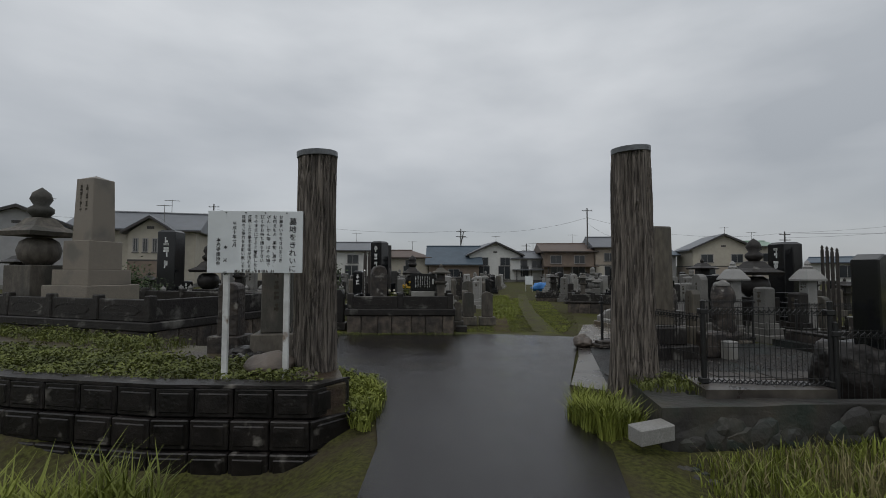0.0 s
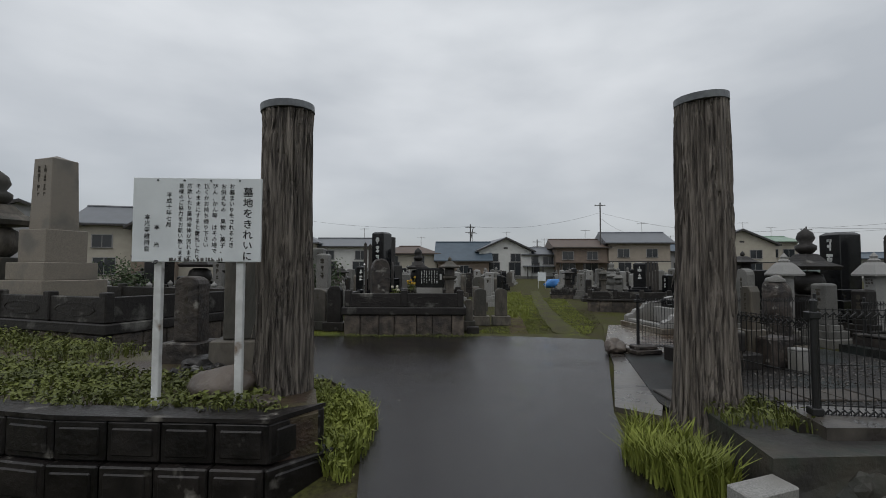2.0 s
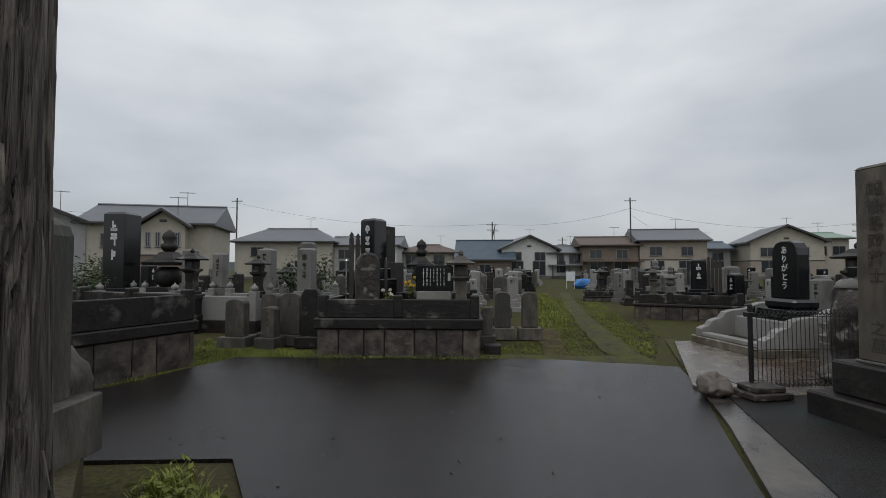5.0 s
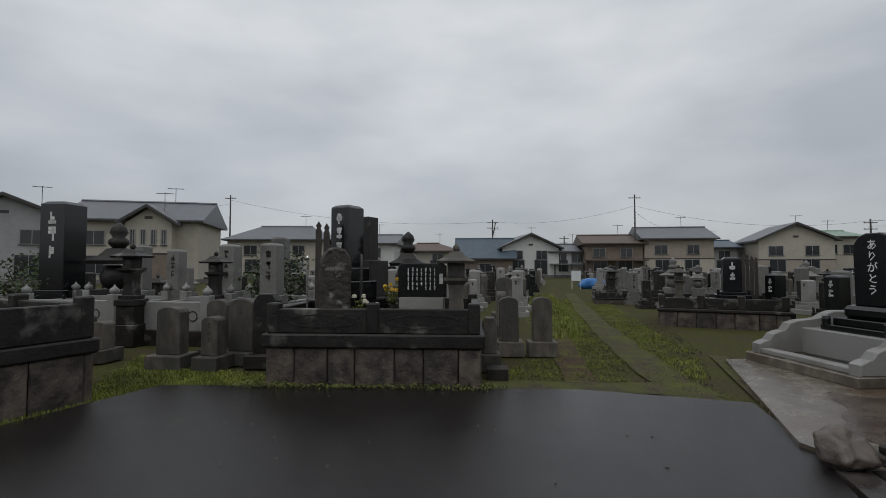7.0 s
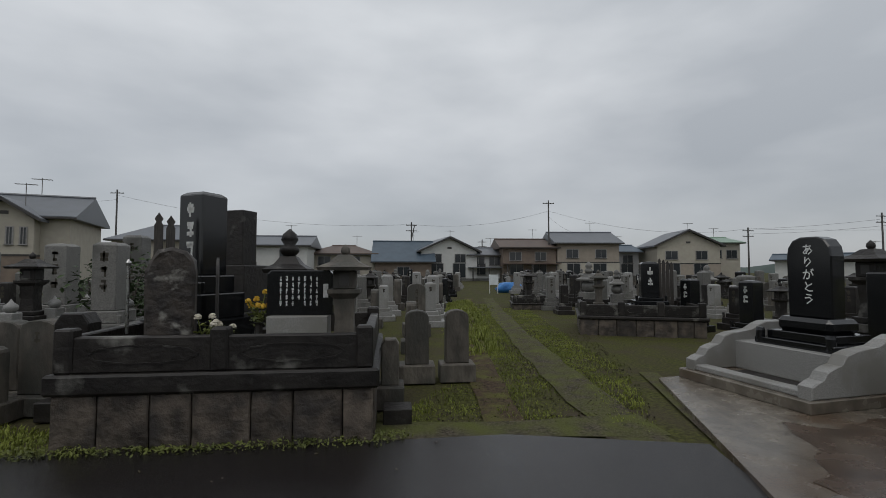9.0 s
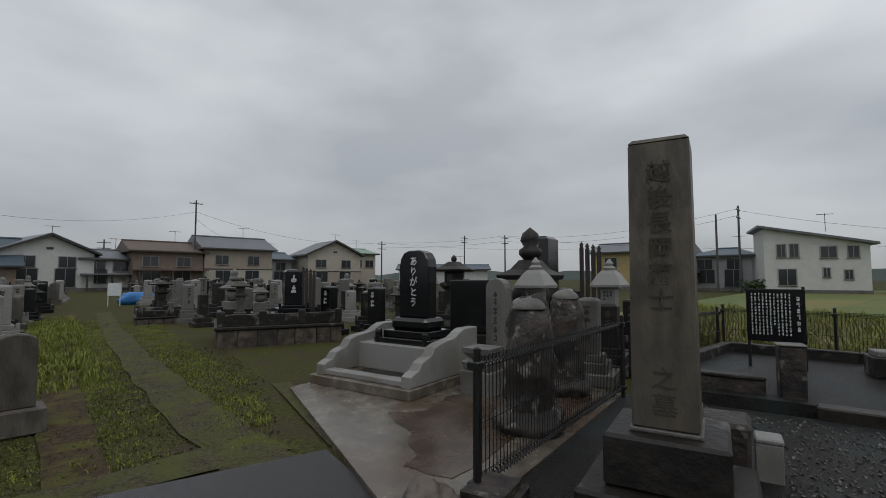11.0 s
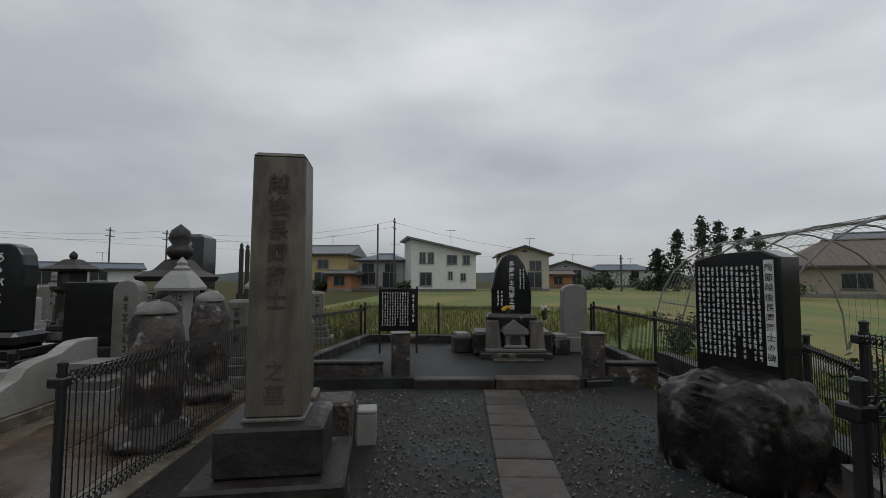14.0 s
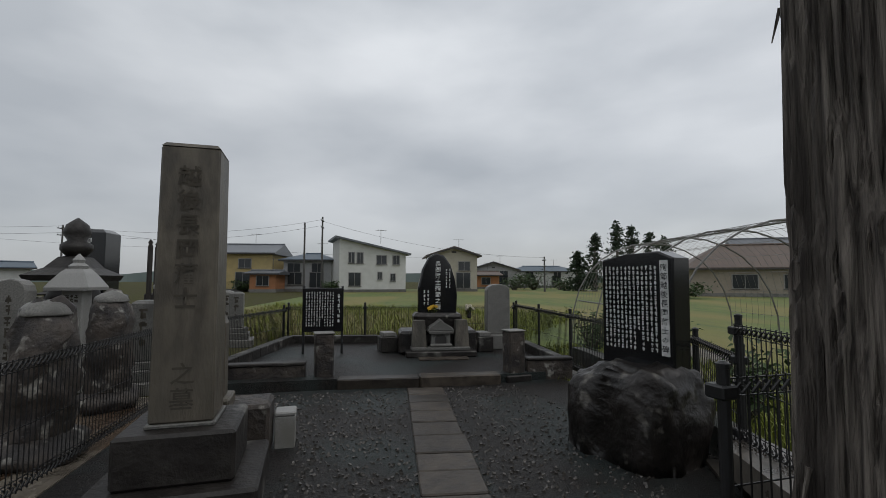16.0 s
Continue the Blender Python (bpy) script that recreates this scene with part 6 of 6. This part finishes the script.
house(pose(33.79, 71.78, 0, 0, 0, -3.9), 6, 7, 4.2, 5.4, M_WALLG, M_ROOFB, "grey house behind its neighbours", "side", W4(6, 4.2))
house(pose(41.03, 66.07, 0, 0, 0, -10.9), 8.4, 8, 4.9, 7.0, M_WALLC, M_ROOFG, "cream two-storey house with twin gables", "gable", W4(8, 4.9), wall2=M_WALLB)
house(pose(47.22, 67.13, 0, 0, 0, -5.3), 4.4, 8, 5.4, 6.4, M_WALLC, M_ROOFGR, "cream house with a pale green roof", "side", W4(4.5, 5.2)[:2])
# row to the east
house(pose(54.63, 56.24, 0, 0, 0, -46.4), 14, 6, 2.8, 3.6, M_WALLW, M_ROOFB, "low white and blue commercial building", "side", W4(12, 2.8)[2:])
house(pose(60.65, 28.71, 0, 0, 0, -89.1), 11, 8, 4.8, 6.2, M_WALLY, M_ROOFG, "yellow two-storey house with orange lower walls", "side", W4(10, 4.8))
house(pose(57.16, 23.14, 0, 0, 0, -89.6), 3, 4, 2.2, 2.6, M_WALLO, M_ROOFG, "orange single-storey annex of a house", "side", [(0, 0.8, 1.4, 1.1)])
house(pose(61.43, 18.94, 0, 0, 0, -90.2), 6, 7, 4.0, 5.0, M_WALLG, M_ROOFB, "grey house with a blue roof", "hip", W4(6, 4.0))
house(pose(56.8, 10.11, 0, 0, 0, -73.2), 8.0, 6.5, 4.6, 6.4, M_WALLW, M_ROOFG, "modern white house with a dark mono-pitch roof", "shed",
      [(-2.6, 3.5, 0.7, 1.2), (-1.6, 3.5, 0.7, 1.2), (1.0, 3.4, 1.2, 1.0), (2.8, 3.4, 0.8, 1.0), (-2.2, 0.8, 1.4, 1.5), (0.8, 1.6, 0.5, 0.8), (2.4, 1.4, 0.6, 0.8)])
house(pose(60.17, 0.17, 0, 0, 0, -87.3), 6, 8, 4.6, 5.6, M_WALLC, M_ROOFBR, "cream two-storey house beyond the paddy", "gable", W4(6, 4.4))
house(pose(77.76, -6.64, 0, 0, 0, -87.6), 4.5, 6, 2.3, 3.0, M_WALLO, M_ROOFBR, "small orange-brown house beyond the paddy", "side", [(0, 0.8, 1.4, 1.1)])
house(pose(87.6, -9.54, 0, 0, 0, -92.7), 9, 8, 3.4, 4.8, M_WALLG, M_ROOFG, "distant grey house beyond the paddy", "gable", W4(9, 3.4))
house(pose(98.91, -22.6, 0, 0, 0, -93.3), 14, 8, 3.4, 4.6, M_WALLW, M_ROOFB, "distant low house beyond the paddy", "hip", W4(12, 3.4))
house(pose(39.71, -28.31, 0, 0, 0, -112.5), 17, 9, 2.6, 5.0, M_WALLB, M_ROOFBR, "long single-storey house with a broad tiled roof", "hip", [(-4, 0.8, 2.0, 1.2), (0, 0.8, 2.0, 1.2), (4, 0.8, 1.6, 1.2)])
house(pose(55.43, -49.21, 0, 0, 0, -112.5), 24, 10, 4.2, 7.4, M_WALLG, M_ROOFG, "large grey-roofed building behind the farmhouse", "side", [])


# ---- poles and wires ----
def utility_pole(x, y, h, lean=0.0, arms=2, r=0.13, rz=0):
    t = thing("utility_pole", "slim grey concrete utility pole", "utility pole", pose(x, y, -0.1, 0, lean, rz), "utility poles")
    part("shaft", lathe(bmesh.new(), [(r, 0), (r * 0.7, h)], 10), M_POLE, t)
    for k in range(arms):
        z = h - 0.5 - k * 0.8
        arm = part("crossarm", boxed(-0.8, -0.05, z, 0.8, 0.05, z + 0.09), M_POLE, t)
        for xx in (-0.7, -0.25, 0.25, 0.7):
            part("insulator", lathe(bmesh.new(), [(0.04, z + 0.09), (0.06, z + 0.15), (0.03, z + 0.22)], 8, pose(xx, 0, 0)), M_SIGN, arm)
    return t


utility_pole(21.83, 68.27, 11.4, arms=1), utility_pole(-35.26, 68.6, 12, arms=1), utility_pole(2.79, 72.91, 8.6), utility_pole(1.49, 71.99, 8.2, 12, 0, 0.1)
utility_pole(49.82, 65.78, 7.6), utility_pole(58.06, 46.72, 8.0), utility_pole(56.26, 16.08, 9.0), utility_pole(55.57, 17.97, 8.2, arms=0), utility_pole(59.5, -11.4, 4.6), utility_pole(74.44, -4.4, 5.4), utility_pole(32.6, 82.38, 8)
utility_pole(15.57, 85.53, 7), utility_pole(62.73, 58.81, 9)


def wire(a, b, sag, r=0.016):
    a, b = Vector(a), Vector(b)
    bm = bmesh.new()
    pts = [a.lerp(b, i / 16) - Vector((0, 0, sag * (1 - (i / 8 - 1) ** 2))) for i in range(17)]
    d = (b - a).normalized()
    s = Vector((d.y, -d.x, 0)).normalized()
    rings = [[bm.verts.new(p + (s * math.cos(k) + Vector((0, 0, 1)) * math.sin(k)) * r) for k in (0.5, 2.6, 4.7)] for p in pts]
    for g0, g1 in zip(rings, rings[1:]):
        for i in range(3):
            bm.faces.new((g0[i], g0[(i + 1) % 3], g1[(i + 1) % 3], g1[i]))
    tagged(part("overhead_wire", bm, M_TRIM), "thin dark overhead power line", "cable", group="overhead wires")


for a, b, s in (((-35.26, 68.6, 11.2), (2.79, 72.91, 8.2), 1.5), ((2.79, 72.91, 8.2), (21.83, 68.27, 9.8), 1.0), ((21.83, 68.27, 9.8), (49.82, 65.78, 7.3), 1.5), ((49.82, 65.78, 7.3), (58.06, 46.72, 7.8), 0.4), ((49.82, 65.78, 6.6), (58.06, 46.72, 7.0), 0.4),
                ((58.06, 46.72, 7.8), (56.26, 16.08, 8.6), 1.2), ((58.06, 46.72, 7.0), (56.26, 16.08, 7.9), 1.2), ((56.26, 16.08, 8.4), (59.5, -11.4, 4.4), 1.0), ((21.83, 68.27, 9.0), (32.6, 82.38, 7.7), 0.6), ((-35.26, 68.6, 10.6), (-58.9, 58.46, 9.5), 1.0),
                ((49.82, 65.78, 7.3), (95.76, 41.86, 8.0), 1.0), ((58.06, 46.72, 7.6), (74.44, -4.4, 5.2), 1.2)):
    wire(a, b, s)


# ---- trees and bushes ----
def conifer(x, y, h, r, seed):
    t = thing("cedar_tree", "tall dark conifer with an uneven crown", "tree", pose(x, y, -0.1), "cedar trees")
    part("trunk", lathe(bmesh.new(), [(0.3, 0), (0.2, h * 0.5), (0.03, h)], 9), M_BARK, t)
    rnd = random.Random(seed)
    bm = bmesh.new()
    for k in range(70):
        u = rnd.uniform(0.1, 1.0)
        ln = r * (1 - u) ** 0.7 * rnd.uniform(0.6, 1.2) + 0.25
        a = rnd.uniform(0, 6.28)
        for j in range(26):
            f = rnd.random() ** 0.7
            c = Vector((math.cos(a) * ln * f, math.sin(a) * ln * f, h * u - 0.3 * ln * f)) + Vector((rnd.gauss(0, 0.22), rnd.gauss(0, 0.22), rnd.gauss(0, 0.16)))
            m = Matrix.Translation(c) @ Euler((rnd.random() * 3, rnd.random() * 3, rnd.random() * 6)).to_matrix().to_4x4()
            s = rnd.uniform(0.10, 0.26)
            bm.faces.new([bm.verts.new(m @ Vector(p)) for p in ((0, -s, 0), (s * 0.5, 0, 0), (0, s, 0), (-s * 0.5, 0, 0))])
    part("crown", bm, M_TREE, t)


for x, y, h, r, s in ((60.8, -21.57, 9.4, 2.2, 1), (62.02, -24.29, 9.0, 2.6, 2), (60.64, -18.47, 7.6, 2.0, 3), (63.21, -27.1, 8.2, 2.6, 4), (62.94, -16.95, 5.5, 1.8, 5), (64.4, -29.9, 7.6, 2.8, 6)):
    conifer(x, y, h, r, s)


def bush(x, y, z, w, h, seed, n=700, size=0.05, label="dense green shrub", name="shrub", material=None):
    rnd = random.Random(seed)
    t = thing(name, label, "shrub", pose(x, y, z))
    st, bm = bmesh.new(), bmesh.new()
    for _ in range(9):
        a = rnd.uniform(0, 6.28)
        tip = Vector((math.cos(a) * w * 0.35, math.sin(a) * w * 0.35, h * rnd.uniform(0.5, 0.9)))
        rod(st, (0, 0, 0), tip, 0.02 * w, 4, 0.006)
        for _ in range(n // 9):
            f = rnd.uniform(0.3, 1.1)
            leaves(bm, tip.x * f + rnd.gauss(0, w * 0.13), tip.y * f + rnd.gauss(0, w * 0.13), max(0.05, tip.z * f + rnd.gauss(0, h * 0.08)), 1, 0.02, 0.02, rnd, size)
    part("stem", st, M_BARK, t), part("foliage", bm, material or M_SHRUB, t)


bush(-3.74, 13.17, 0.3, 1.3, 1.5, 4, 1500, 0.05, "green clipped shrub among the graves")
bush(-8.85, 12.81, 0.4, 0.8, 0.9, 5, 500, 0.04, "small green shrub among the graves"), bush(-12.3, 16.35, 0, 1.6, 1.8, 6, 900, 0.07, "broad green shrub among the graves")
for i, (x, y, w, h) in enumerate(((68.58, -9.33, 5, 2.6), (70.61, -12.93, 6, 3.0), (71.48, -17.28, 6, 2.4), (60.43, 26.64, 3, 1.6), (55.63, 14.94, 2, 1.4), (83.93, -4.49, 7, 3.0), (62.92, 32.42, 4, 2.0), (38.01, -16.59, 4, 1.6))):
    bush(x, y, -0.1, w, h, 20 + i, 900, 0.16, "distant dark green bushes by the paddy")
bush(9.83, 1.66, 0, 0.8, 1.0, 40, 500, 0.05, "climbing vine on the trellis frame", "vine"), bush(7.46, 1.41, 0, 0.7, 0.9, 41, 420, 0.05, "leafy weeds beyond the mesh fence", "weed_clump"), bush(5.75, 1.53, 0, 0.6, 0.9, 42, 360, 0.05, "leafy weeds beyond the mesh fence", "weed_clump")

# trellis tunnel of pipes and net
t = thing("trellis_tunnel", "arched pipe trellis covered with netting over a vegetable bed", "trellis", pose(9.1, -0.38, 0, 0, 0, -2.3))
for k in range(4):
    bm = bmesh.new()
    pts = [(1.9 * math.cos(math.pi * i / 14), 2.35 * math.sin(math.pi * i / 14) ** 0.75) for i in range(15)]
    for (x0, z0), (x1, z1) in zip(pts, pts[1:]):
        rod(bm, (k * 1.5 - 2, x0, z0), (k * 1.5 - 2, x1, z1), 0.016, 5)
    part("hoop", bm, M_PIPE, t)
bm = bmesh.new()
for i in range(1, 14):
    a = math.pi * i / 14
    y, z = 1.9 * math.cos(a), 2.35 * math.sin(a) ** 0.75
    rod(bm, (-2, y, z), (2.5, y, z), 0.004, 3)
for k in range(24):
    x0 = -2 + 4.5 * k / 24
    for (a0, z0), (a1, z1) in zip(pts, pts[1:]):
        rod(bm, (x0, a0, z0), (x0 + 0.18, a1, z1), 0.003, 3)
part("net", bm, M_PIPE, t)
part("purlin", rod(bmesh.new(), (-2.1, 0, 2.33), (2.6, 0, 2.33), 0.016, 6), M_PIPE, t)
part("purlin", rod(bmesh.new(), (-2.1, 1.7, 1.0), (2.6, 1.7, 1.0), 0.016, 6), M_PIPE, t)
tagged(part("vegetable_bed", slab(bmesh.new(), [(5.95, -0.65), (11.26, -1), (11.34, 0.8), (6.56, 0.94)], -0.1, 0.045), M_MUD), "bare dug earth of a vegetable plot", "soil", kind="structure")

# far tree line and hills closing the view
bm = bmesh.new()
rnd = random.Random(2)
n = 160
low, top = [], []
for i in range(n):
    a = 2 * math.pi * i / n
    r = 330 + 40 * noise.noise(Vector((math.cos(a) * 3, math.sin(a) * 3, 1)))
    low.append(bm.verts.new((r * math.cos(a), r * math.sin(a), -2)))
    top.append(bm.verts.new((r * 1.02 * math.cos(a), r * 1.02 * math.sin(a), 6 + 5 * noise.noise(Vector((math.cos(a) * 9, math.sin(a) * 9, 4))) + rnd.uniform(-0.6, 0.6))))
for i in range(n):
    bm.faces.new((low[(i + 1) % n], low[i], top[i], top[(i + 1) % n]))
tagged(part("backdrop", bm, M_FAR), "far tree line on the horizon with haze in its colour", "tree line", kind="structure")

# ---- block wall of the raised bed, piece by piece ----
bw = thing("block_wall", "dark wet faced-concrete block wall round the raised bed", "retaining wall", kind="structure")
LINE = [(-0.68, 2.95), (-0.95, 2.52), (-2.5, 2.57), (-4.2, 2.87), (-6.5, 3.66), (-9.0, 4.7)]
for k, (top_z, sh) in enumerate(((0.40, 0.0), (0.11, 0.12), (-0.18, 0.0), (-0.47, 0.1))):
    line = [(x + (0.10 * k if i == 0 else 0), y - 0.05 * k) for i, (x, y) in enumerate(LINE)]
    block_course(line, top_z, 0.29, 0.43, bw, 0.04 * (k % 2))
COPING = LINE + [(x - 0.02, y + 0.25) for x, y in LINE[::-1][:-1]]
part("coping", rough_up(slab(bmesh.new(), COPING, 0.398, 0.428), 0.004, 4), M_BLOCK, bw)
